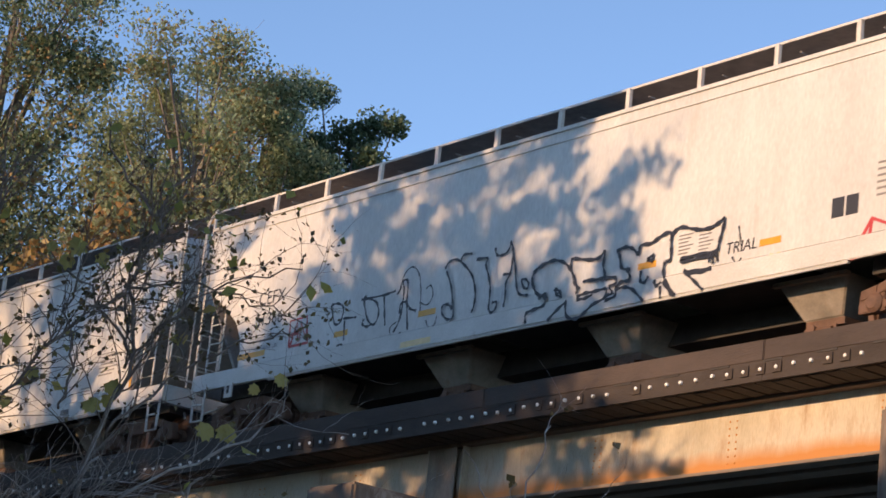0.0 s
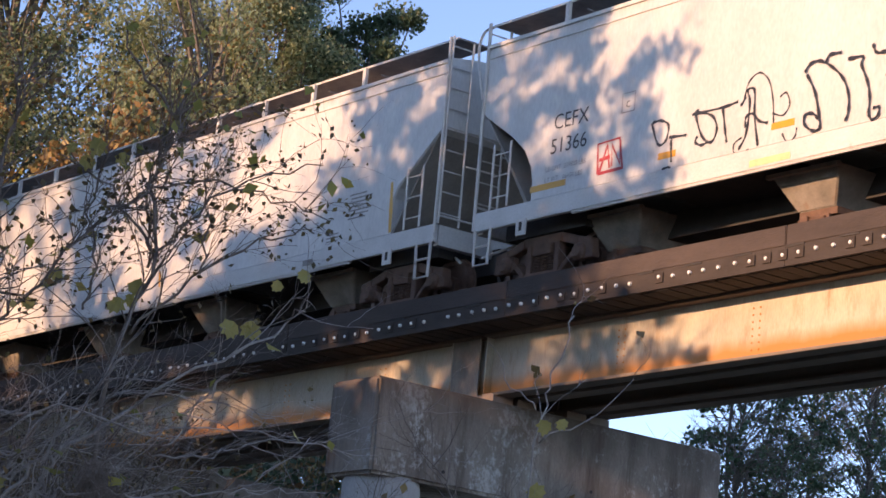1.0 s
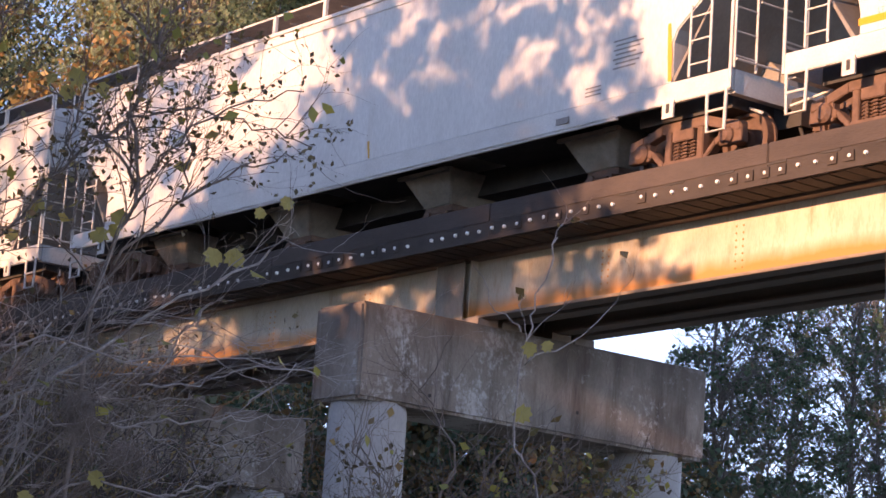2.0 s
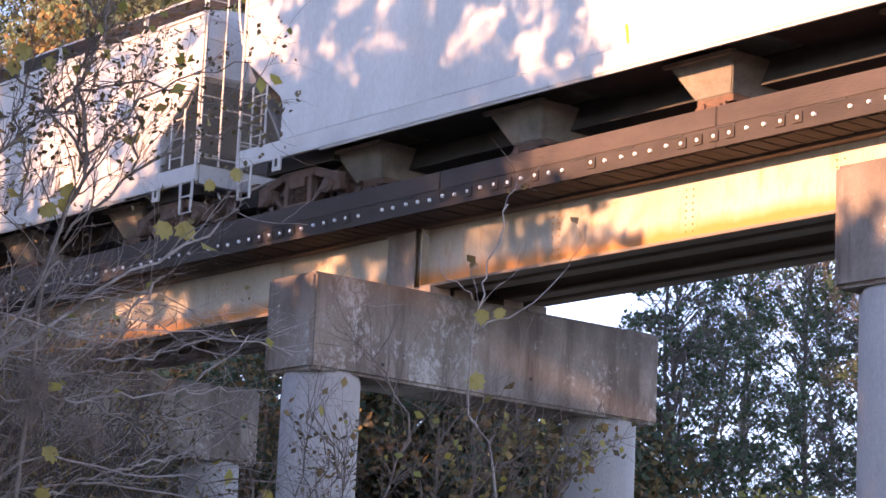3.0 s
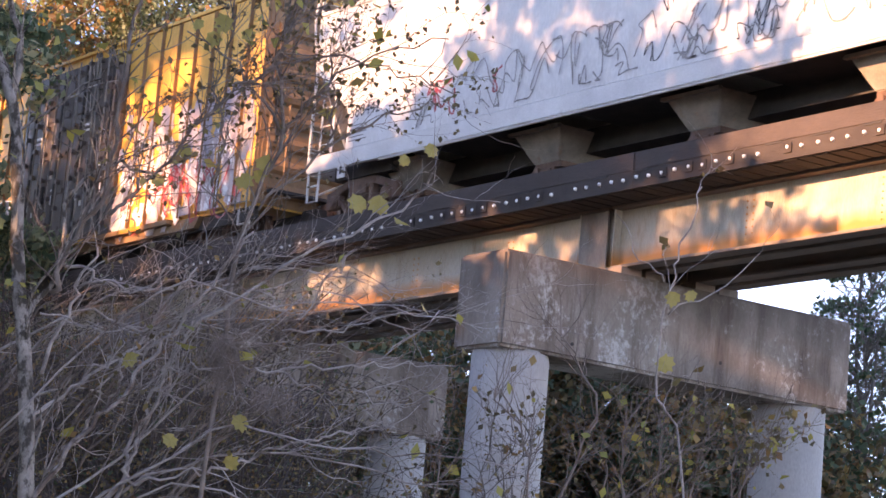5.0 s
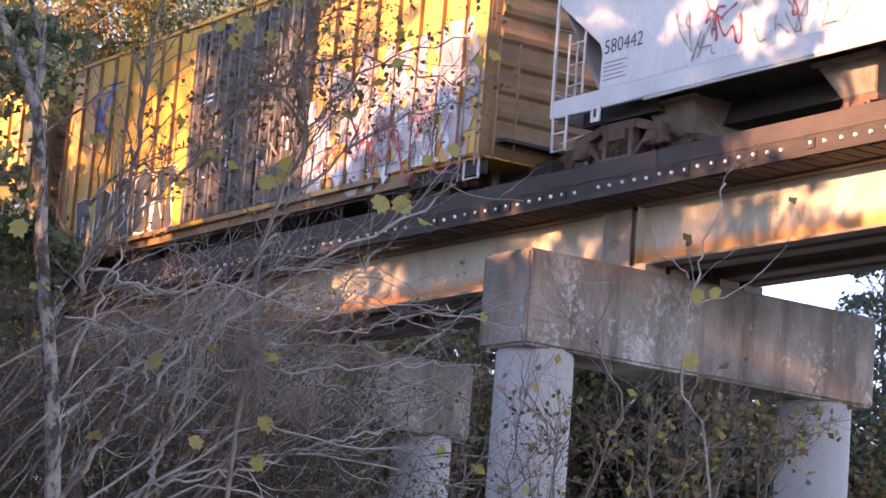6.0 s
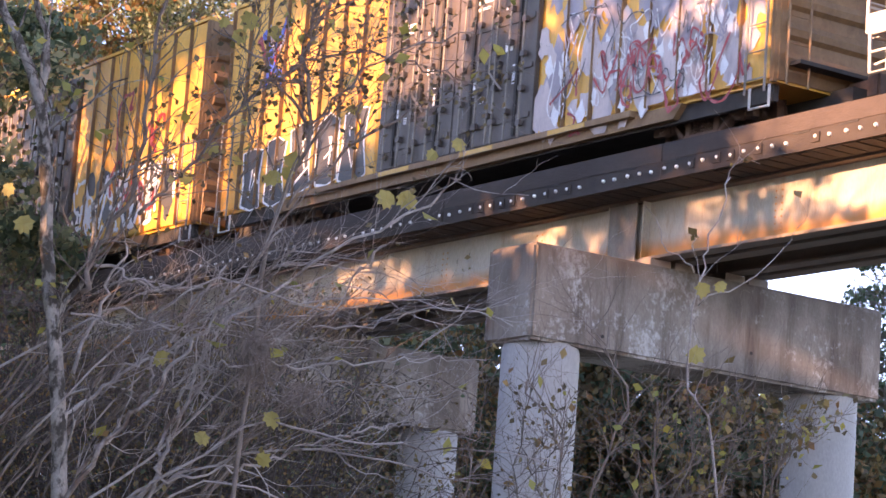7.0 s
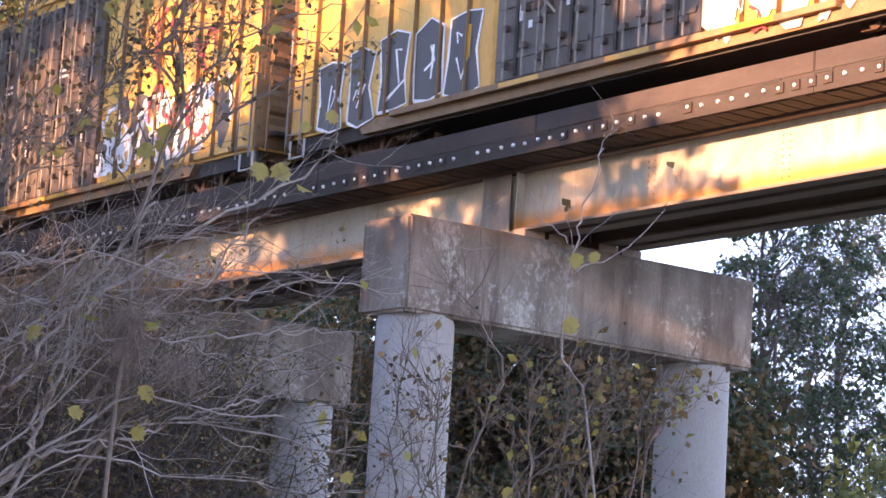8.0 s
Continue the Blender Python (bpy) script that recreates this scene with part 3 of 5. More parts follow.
    for k in (-6.45, -2.4, 1.65, 5.75):
        w0, w1 = 0.66, 0.36
        top = [(k - w0, -1.12, 1.02), (k + w0, -1.12, 1.02), (k + w0, 0.86, 1.02), (k - w0, 0.86, 1.02)]
        bot = [(k - w1, -0.84, 0.50), (k + w1, -0.84, 0.50), (k + w1, 0.62, 0.50), (k - w1, 0.62, 0.50)]
        c = Build().add(top + bot, [(3, 2, 1, 0), (4, 5, 6, 7), (0, 1, 5, 4), (1, 2, 6, 5), (2, 3, 7, 6), (3, 0, 4, 7)])
        ch = part("discharge_chute", c, M["chute"], car, "dusty tapered discharge chute under the car", bevel=0.015)
        part("chute_lip", Build().box(k - 0.70, k + 0.70, -1.18, -1.10, 0.96, 1.02), M["chute"], ch)
        part("outlet_gate", Build().box(k - 0.34, k + 0.38, -0.82, 0.7, 0.40, 0.498).box(k - 0.28, k + 0.28, -0.88, -0.84, 0.28, 0.4), M["truck"], ch)
        part("gate_handle", Build().tube([(k - 0.25, -0.92, 0.33), (k + 0.25, -0.92, 0.33)], 0.03, 6).disc(k - 0.1, 0.33, 0.07, -0.98, -0.92, 10), M["truck"], ch)
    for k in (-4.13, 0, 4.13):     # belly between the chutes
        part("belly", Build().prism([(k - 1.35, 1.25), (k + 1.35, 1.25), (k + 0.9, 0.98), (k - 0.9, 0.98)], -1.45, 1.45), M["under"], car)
    # walkway over the roof on short posts
    wk = part("walkway", Build().box(-h - 0.05, h + 0.05, -1.46, -0.80, 4.465, 4.49), M["grating"], car, "dark metal grating walkway on the roof")
    part("end_rail", Build().tube(smooth_line([(-h - 0.05, -1.47, 4.47), (-h - 0.3, -1.5, 4.4), (-h - 0.32, -1.55, 4.0), (-h - 0.04, -1.6, 3.2)], 4), 0.024, 6), M["rung"], wk)
    part("walkway_edge", Build().box(-h - 0.05, h + 0.05, -1.48, -1.46, 4.462, 4.497), M["rung"], wk)
    for i in range(int(-h / 1.57), int(h / 1.57)):
        x = 0.44 + i * 1.57
        part("walkway_post", Build().box(x - 0.04, x + 0.04, -1.52, -1.46, 4.10, 4.47), M["rung"], wk)
        part("walkway_brace", Build().tube([(x + 0.05, -0.9, 4.44), (x + 0.4, -1.44, 4.28)], 0.015, 5), M["grating"], wk)
    return car


def strokes(car, name, lines, width, mat, label, y=-1.58, round_=True, out=0.006):
    """Painted lines on a car's side, each a part of its own."""
    for i, ln in enumerate(lines):
        b = Build().stroke(smooth_line([(q[0], q[1], 0) for q in ln], 4) if round_ else ln, width, y, out + 0.0004 * i)
        part(name, b, mat, car, label)


def plate(car, name, x0, x1, z0, z1, mat, label="", y=-1.58, out=0.006):
    return part(name, Build().box(x0, x1, y - out, y + 0.001, z0, z1), mat, car, label)


def scribble(rng, x0, x1, z0, z1, n):
    """Loose loops of tagging that cannot be read."""
    lines = []
    for _ in range(n):
        x, z = rng.uniform(x0, x1), rng.uniform(z0, z1)
        ln = [(x, z)]
        for _ in range(rng.randint(4, 8)):
            x, z = x + rng.uniform(-0.12, 0.3), min(z1, max(z0, z + rng.uniform(-0.5, 0.5)))
            ln.append((x, z))
        lines.append(ln)
    return lines


# first hopper: figures painted along its lower side
lead = hopper(-29.65, 18.5, "pale grey covered hopper car with black and red graffiti", True)
lettering("reporting_mark", "CEFX", 0.35, -7.44, 2.36, -1.58, M["stencil"], lead, "black stencilled reporting mark")
lettering("car_number", "51366", 0.35, -7.48, 1.97, -1.58, M["stencil"], lead, "black stencilled number")
lettering("load_limit", "LD LMT  219900 LBS", 0.11, -7.56, 1.70, -1.58, M["faint"], lead)
lettering("light_weight", "LT WT   66100 LBS", 0.11, -7.56, 1.53, -1.58, M["faint"], lead)
for x0, x1, z in ((-7.9, -7.05, 1.42), (-4.96, -4.58, 1.46), (-2.62, -2.17, 1.50), (2.66, 3.05, 1.48), (5.16, 5.57, 1.44)):
    plate(lead, "reflector", x0, x1, z, z + 0.1, M["orange"], "amber reflective strip")
strokes(lead, "plate_mark", [[(-5.84, 2.34), (-5.56, 2.34), (-5.56, 2.64), (-5.84, 2.64), (-5.84, 2.34)]], 0.02, M["faint"], "outlined plate mark", round_=False)
lettering("plate_letter", "C", 0.15, -5.76, 2.41, -1.58, M["stencil"], lead)
strokes(lead, "red_tag", [[(-6.30, 1.47), (-5.74, 1.48), (-5.84, 1.96), (-6.34, 1.94), (-6.30, 1.47)], [(-6.26, 1.5), (-6.11, 1.9), (-6.04, 1.52), (-5.99, 1.55), (-6.01, 1.88), (-5.80, 1.55), (-5.83, 1.93)], [(-6.28, 1.68), (-6.04, 1.70)]], 0.06, M["red"], "red spray-painted tag", round_=False)
strokes(lead, "red_triangle_tag", [[(6.9, 1.0), (7.25, 1.5), (7.6, 1.35), (7.6, 1.02), (6.9, 1.0)], [(7.25, 1.48), (7.2, 1.1)], [(7.05, 1.2), (7.5, 1.22)]], 0.06, M["red"], "red spray-painted triangle tag", round_=False)
strokes(lead, "first_letter", [[(-5.14, 2.06), (-4.98, 1.71), (-4.81, 1.73), (-4.77, 1.96), (-4.94, 2.06), (-5.12, 2.06)], [(-4.74, 1.77), (-4.36, 1.74)], [(-4.69, 1.73), (-4.66, 1.38)], [(-4.85, 1.29), (-4.70, 1.31), (-4.64, 1.14)]], 0.05, M["ink"], "black spray-painted graffiti letter")
strokes(lead, "thin_letter_d", [[(-4.13, 2.06), (-4.20, 2.04), (-4.04, 1.67), (-3.83, 1.54), (-3.73, 1.72), (-3.85, 1.94), (-4.19, 2.05)], [(-4.13, 1.68), (-4.17, 1.60), (-4.04, 1.53), (-3.90, 1.56)]], 0.05, M["ink"], "black spray-painted graffiti letter")
strokes(lead, "thin_letter_t", [[(-4.27, 2.03), (-3.63, 2.02), (-3.32, 2.05)], [(-3.63, 2.02), (-3.57, 1.73), (-3.51, 1.48)]], 0.05, M["ink"], "black spray-painted graffiti letter")
strokes(lead, "thin_letter_a", [[(-3.26, 1.33), (-3.12, 1.54), (-3.08, 1.99), (-3.14, 2.18), (-3.00, 2.16), (-2.97, 1.79), (-2.87, 1.32)], [(-3.14, 1.63), (-3.14, 1.79), (-2.99, 1.81), (-2.87, 1.68), (-2.69, 1.62)], [(-3.26, 1.97), (-3.16, 2.09)]], 0.05, M["ink"], "black spray-painted graffiti letter")
strokes(lead, "curled_flourish", [[(-3.2, 2.05), (-3.12, 2.3), (-2.92, 2.4), (-2.72, 2.25), (-2.62, 1.95), (-2.58, 1.6)], [(-2.62, 1.75), (-2.4, 1.68), (-2.28, 1.82), (-2.36, 2.0), (-2.48, 1.96)], [(-3.2, 1.5), (-3.36, 1.42), (-3.3, 1.25), (-3.05, 1.3)], [(-2.4, 1.42), (-2.3, 1.28), (-2.15, 1.32), (-2.12, 1.45)]], 0.03, M["ink"], "thin curling black spray line")
plate(lead, "yellow_smear", -3.0, -2.2, 1.02, 1.12, M["smear"], "faint yellow paint smear", out=0.026)
strokes(lead, "tall_letter_d", [[(-2.0, 2.21), (-1.91, 2.32), (-1.72, 2.33), (-1.48, 2.19), (-1.26, 1.98), (-1.15, 1.73), (-1.14, 1.5), (-1.19, 1.37)], [(-1.96, 2.18), (-1.8, 1.92), (-1.71, 1.63), (-1.66, 1.37), (-1.81, 1.35), (-1.96, 1.47), (-1.95, 1.6), (-1.8, 1.59), (-1.7, 1.49)], [(-1.6, 2.29), (-1.54, 2.38), (-1.32, 2.37)]], 0.05, M["ink"], "black spray-painted graffiti letter", out=0.026)
strokes(lead, "tall_letter_i", [[(-1.2, 2.25), (-0.92, 2.23), (-0.94, 2.12), (-0.82, 1.87), (-0.76, 1.63), (-0.77, 1.4)], [(-0.77, 1.4), (-0.7, 1.3), (-0.59, 1.35), (-0.58, 1.46), (-0.69, 1.46)]], 0.05, M["ink"], "black spray-painted graffiti letter", out=0.026)
strokes(lead, "tall_letter_a", [[(-0.74, 2.37), (-0.69, 2.25), (-0.56, 2.22), (-0.42, 2.26), (-0.34, 2.4)], [(-0.37, 2.42), (-0.3, 2.3), (-0.28, 2.11), (-0.3, 1.88), (-0.39, 1.74), (-0.37, 1.53), (-0.39, 1.35)], [(-0.29, 2.25), (-0.19, 1.96), (-0.12, 1.67), (-0.03, 1.51), (0.19, 1.46)], [(-0.48, 1.89), (-0.3, 1.88)], [(0.06, 1.6), (-0.0, 1.72), (0.09, 1.73), (0.18, 1.65), (0.15, 1.57), (0.06, 1.6)]], 0.05, M["ink"], "black spray-painted graffiti letter", out=0.026)
strokes(lead, "block_letter_d", [[(0.33, 1.54), (0.26, 1.68), (0.29, 1.81), (0.47, 1.9), (0.74, 1.93), (0.98, 1.86), (1.16, 1.71), (1.29, 1.51), (1.36, 1.36), (1.31, 1.33)], [(0.26, 1.66), (0.39, 1.46), (0.6, 1.36), (0.59, 1.24), (0.34, 1.2), (0.18, 1.16), (0.19, 1.0)], [(0.82, 1.47), (0.94, 1.41), (0.99, 1.32), (0.88, 1.37), (0.82, 1.47)], [(0.45, 1.36), (0.59, 1.42), (0.66, 1.33)], [(0.71, 0.97), (0.89, 1.1), (1.13, 1.23)], [(1.11, 1.23), (1.15, 1.0), (1.37, 0.92), (1.55, 0.98), (1.73, 1.09)]], 0.062, M["ink"], "black spray-painted graffiti letter", out=0.026)
strokes(lead, "block_letter_e", [[(1.15, 1.73), (1.16, 1.87), (1.24, 1.88), (1.57, 1.81), (1.8, 1.81), (1.91, 1.89), (1.9, 1.68), (1.95, 1.5), (1.81, 1.47), (1.52, 1.49), (1.49, 1.46)], [(1.25, 1.62), (1.26, 1.51), (1.41, 1.38)], [(1.35, 1.26), (1.51, 1.29), (1.77, 1.29), (2.01, 1.3)], [(1.35, 1.22), (1.54, 1.21), (1.71, 1.25)], [(1.73, 1.09), (2.0, 1.16), (2.02, 1.31)], [(1.96, 1.46), (2.19, 1.44), (2.22, 1.34), (2.08, 1.32), (2.17, 1.2), (2.03, 1.19)]], 0.062, M["ink"], "black spray-painted graffiti letter", out=0.026)
strokes(lead, "block_letter_s", [[(2.52, 1.51), (2.32, 1.57), (2.26, 1.75), (2.2, 1.85), (2.38, 1.88), (2.53, 1.83), (2.68, 1.72), (2.7, 1.85), (2.93, 1.85), (3.11, 1.92), (3.33, 1.95), (3.36, 1.75), (3.37, 1.54), (3.26, 1.52)], [(2.87, 1.6), (2.99, 1.66), (2.98, 1.58), (2.87, 1.6)], [(2.42, 1.55), (2.52, 1.41), (2.48, 1.35), (2.32, 1.35), (2.23, 1.26), (2.22, 1.15), (2.0, 1.11)], [(2.21, 1.24), (2.4, 1.26), (2.61, 1.19), (2.86, 0.98)], [(2.76, 1.46), (2.76, 1.31), (2.85, 1.26), (2.93, 1.35)], [(3.06, 1.27), (3.11, 1.17), (3.21, 1.22)], [(3.2, 1.16), (3.22, 0.97)]], 0.062, M["ink"], "black spray-painted graffiti letter", out=0.026)
strokes(lead, "block_letter_t", [[(3.35, 1.81), (3.4, 1.94), (3.57, 1.99), (3.88, 1.9), (4.14, 1.88), (4.33, 1.93), (4.44, 1.97), (4.41, 1.79), (4.36, 1.61), (4.35, 1.5)], [(4.35, 1.5), (4.09, 1.51), (3.65, 1.51), (3.63, 1.46), (4.16, 1.46)], [(3.26, 1.52), (3.24, 1.39), (3.31, 1.21), (3.53, 0.97)], [(4.16, 1.5), (4.19, 1.36)], [(4.23, 1.49), (4.27, 1.33)], [(4.31, 1.49), (4.36, 1.35)], [(3.67, 1.32), (3.83, 1.28), (4.24, 1.27)], [(3.73, 1.26), (4.01, 1.24), (4.25, 1.26)], [(3.69, 1.3), (3.91, 1.13), (4.1, 0.97)], [(3.25, 1.22), (3.43, 1.02), (3.5, 0.97)]], 0.062, M["ink"], "black spray-painted graffiti letter", out=0.026)
strokes(lead, "small_tag", [[(4.35, 1.23), (4.39, 1.06)], [(4.39, 1.14), (4.48, 1.15), (4.47, 1.23), (4.53, 1.02)], [(4.48, 1.13), (4.57, 1.15), (4.53, 1.09), (4.6, 1.03)], [(4.63, 1.38), (4.72, 1.27), (4.82, 1.33)], [(4.72, 1.82), (4.76, 1.67), (4.82, 1.43)]], 0.03, M["ink"], "black spray-painted graffiti letter")
lettering("tag_word", "TRIAL", 0.24, 4.48, 1.43, -1.58, M["ink"], lead, "black spray-painted word", 0.15)
strokes(lead, "yellow_smear", [[(5.37, 1.02), (5.42, 1.3)], [(5.58, 1.02), (5.52, 1.3)], [(5.40, 1.17), (5.58, 1.17)], [(5.82, 1.2), (5.88, 1.26)]], 0.09, M["smear"], "faint yellow paint smear", round_=False)
plate(lead, "data_panel", 6.5, 6.72, 1.62, 1.9, M["stencil"], "small black data panel")
plate(lead, "data_panel", 6.76, 6.98, 1.62, 1.9, M["stencil"])
for i in range(6):
    for k in range(2):
        plate(lead, "small_print", 7.3 + 0.3 * k, 7.5 + 0.3 * k + 0.04 * (i % 3), 1.8 + 0.09 * i, 1.83 + 0.09 * i, M["faint"])
        plate(lead, "small_print", 3.5 + 0.42 * k, 3.7 + 0.42 * k + 0.05 * (i % 3), 1.58 + 0.055 * i, 1.6 + 0.055 * i, M["faint"])

# second hopper: plain, with one amber stripe
second = hopper(-49.24, 18.58, "plain pale grey covered hopper car with dark sloping ends", False)
strokes(second, "amber_stripe", [[(8.02, 1.32), (8.0, 1.7), (7.96, 2.2)]], 0.09, M["orange"], "curved amber stripe by the end", round_=False)
for i in range(7):
    plate(second, "small_print", 6.75 + 0.05 * (i % 2), 7.25 + 0.08 * (i % 3), 1.72 + 0.07 * i, 1.745 + 0.07 * i, M["faint"])
for i in range(3):
    plate(second, "small_print", 6.15, 6.5, 1.4 + 0.06 * i, 1.42 + 0.06 * i, M["faint"])
strokes(second, "amber_stripe", [[(0.65, 1.32), (0.6, 1.62)]], 0.06, M["orange"], "short amber stripe", round_=False)
plate(second, "sill_plate", 5.55, 5.85, 1.06, 1.16, M["faint"], y=-1.62)

# third hopper: tagged all along its lower side
third = hopper(-68.8, 17.85, "pale grey covered hopper car scrawled with thin graffiti", False)
lettering("car_number", "580442", 0.34, -7.62, 1.86, -1.58, M["stencil"], third, "dark stencilled number")
rng = random.Random(11)
strokes(third, "thin_graffiti", scribble(rng, -6.0, 7.2, 1.4, 2.3, 44), 0.03, M["faint"], "thin grey scrawled graffiti")
strokes(third, "black_graffiti", scribble(rng, 1.0, 7.0, 1.5, 2.5, 11), 0.024, M["ink"], "thin black scrawled graffiti")
strokes(third, "rust_graffiti", scribble(rng, -5.2, -2.5, 1.5, 2.1, 4), 0.05, M["red"], "dull red scrawled graffiti")
for i in range(5):
    plate(third, "small_print", -7.6, -7.0 - 0.1 * (i % 2), 1.42 + 0.07 * i, 1.44 + 0.07 * i, M["faint"])


def boxcar(place, length, label):
    """A ribbed plug-door boxcar, its middle at place along the train."""
    car = thing("boxcar", pose(place, MIDLINE, RAIL_TOP), label, "boxcar", "cars of the train")
    ROLLING.append((car, "car", place, 0))
    h = length / 2
    part("body", Build().box(-h, h, -1.52, 1.52, 0.66, 4.96), M["yellow"], car, "faded yellow steel body")
    part("side_sill", Build().prism([(-h + 2.1, 0.66), (-h + 2.3, 0.44), (h - 2.3, 0.44), (h - 2.1, 0.66)], -1.575, -1.40), M["boxend"], car, "rusty brown side sill, dropped along the middle")
    part("roof", Build().prism([(-h - 0.04, 4.96), (h + 0.04, 4.96), (h + 0.04, 5.03), (-h - 0.04, 5.03)], -1.6, 1.6), M["yellow"], car)
    n = 8
    for s in (-1, 1):
        for i in range(n):
            x0 = s * (2.5 + (h - 2.5) * i / n)
            x1 = s * (2.5 + (h - 2.5) * (i + 1) / n)
            a, b = sorted((x0, x1))
            rib = Build().add([(a, y, z) for z in (0.72, 4.93) for y in (-1.52,)] + [(a + 0.05, -1.58, z) for z in (0.72, 4.93)] + [(b - 0.1, -1.58, z) for z in (0.72, 4.93)] + [(b - 0.05, -1.52, z) for z in (0.72, 4.93)],
                              [(0, 2, 3, 1), (2, 4, 5, 3), (4, 6, 7, 5)])
            part("side_panel", rib, M["yellow"], car)
            part("side_rib", Build().box(x1 - 0.007, x1 + 0.007, -1.64, -1.52, 0.7, 4.93), M["boxend"], car)
    for i in (0, 1):      # two plug doors
        a, b = (-2.42, -0.01) if i == 0 else (0.01, 2.42)
        d = part("plug_door", Build().box(a, b, -1.63, -1.53, 0.74, 4.75), M["door"], car, "dark grey plug door with locking rods", bevel=0.015)
        for k in range(5):
            z = 1.05 + k * 0.86
            part("door_rib", Build().box(a + 0.08, b - 0.08, -1.655, -1.63, z, z + 0.09), M["door"], d)
        for x in (a + 0.3, a + 0.78, (a + b) / 2 - 0.06, (a + b) / 2 + 0.1, b - 0.72, b - 0.3):
            rod = part("locking_rod", Build().tube([(x, -1.70, 0.72), (x, -1.70, 4.8)], 0.02, 6), M["chute"], d)
            for k in range(7):
                z = 0.92 + 0.6 * k + 0.13 * ((k * 3 + int(x * 10)) % 3)
                part("rod_bracket", Build().box(x - 0.06, x + 0.06, -1.725, -1.64, z, z + 0.09), M["door"], rod)
        for x in (a + 0.55, b - 0.5):
            part("door_stile", Build().box(x - 0.035, x + 0.035, -1.67, -1.63, 0.78, 4.7), M["under"], d)
        part("gear_box", Build().box((a + b) / 2 - 0.2, (a + b) / 2 + 0.22, -1.70, -1.63, 1.75, 2.15), M["under"], d, bevel=0.01)
        part("door_lever", Build().tube([((a + b) / 2, -1.73, 1.95), ((a + b) / 2 + 0.4, -1.74, 1.6)], 0.022, 6), M["chute"], d)
        for x0, z0, w, t in ((0.5, 1.65, 0.16, 0.3), (0.82, 1.5, 0.1, 0.12), (1.5, 2.3, 0.22, 0.16), (1.75, 1.7, 0.12, 0.34), (0.55, 3.3, 0.5, 0.06), (0.55, 3.18, 0.4, 0.05), (1.45, 3.05, 0.25, 0.05)):
            part("door_print", Build().box(a + x0, a + x0 + w, -1.64, -1.632, z0, z0 + t), M["white"], d)
    part("door_track", Build().box(-5.2, 5.2, -1.70, -1.52, 0.60, 0.70), M["boxend"], car, "rusty door track")
    for x0 in (-2.2, 0.4, 3.0):
        part("reflector", Build().box(x0, x0 + 1.0, -1.706, -1.70, 0.61, 0.69), M["orange"], car)
    part("center_sill", Build().box(-h - 0.5, h + 0.5, -0.45, 0.45, 0.5, 0.72).box(-5.6, 5.6, -1.4, 1.4, 0.46, 0.5), M["under"], car)
    part("under_sill", Build().box(-h + 0.1, h - 0.1, -1.46, -1.36, 0.40, 0.70), M["under"], car)
    for s in (-1, 1):
        part("end_wall", Build().box(*sorted((s * h, s * (h + 0.03))), -1.5, 1.5, 0.7, 4.95), M["boxend"], car, "brown corrugated end wall")
        for i in range(9):
            z = 0.85 + i * 0.46
            part("corrugation", Build().prism([(s * h, z), (s * (h + 0.1), z + 0.08), (s * (h + 0.12), z + 0.18), (s * h, z + 0.34)], -1.38, 1.38), M["boxend"], car)
        ladder(car, s * (h - 0.28) - 0.22, -1.68, 0.5, 2.6, 0.44, 5, mat="chute")
        ladder(car, s * (h + 0.2), -1.48, 0.6, 2.7, 0.42, 5, "y", mat="boxend")
        part("corner_post", Build().box(*sorted((s * (h - 0.06), s * (h + 0.02))), -1.58, -1.5, 0.66, 4.96), M["boxend"], car)
        part("stirrup", Build().tube([(s * (h - 0.5), -1.58, 0.62), (s * (h - 0.5), -1.58, 0.3), (s * (h - 0.06), -1.58, 0.3), (s * (h - 0.06), -1.58, 0.62)], 0.024, 6), M["rung"], car)
        part("coupler", Build().box(*sorted((s * h, s * (h + 0.7))), -0.14, 0.14, 0.62, 0.9).box(*sorted((s * (h + 0.5), s * (h + 0.78))), -0.2, 0.22, 0.58, 0.94), M["truck"], car, "rusty knuckle coupler", bevel=0.03)
        part("end_platform", Build().box(*sorted((s * h, s * (h + 0.34))), -1.35, 1.35, 0.92, 0.98), M["under"], car)
        bogie(car, s * (h - 2.05), "box")
    return car


def blobs(car, name, rng, x0, x1, z0, z1, n, mat, size, label, out):
    """Rough filled patches of spray paint, taller than wide."""
    for j in range(n):
        x, z, r = rng.uniform(x0, x1), rng.uniform(z0, z1), size * rng.uniform(0.5, 1.3)
        k = rng.randint(8, 13)
        ring = [(x + r * rng.uniform(0.4, 1.2) * math.cos(6.283 * i / k) * 0.7, -1.58 - out - 0.0003 * j, min(3.25, max(0.47 if x < 5.4 else 0.74, z + r * rng.uniform(0.5, 1.4) * math.sin(6.283 * i / k)))) for i in range(k)]
        part(name, Build().add(ring, [tuple(range(k))]), mat, car, label)


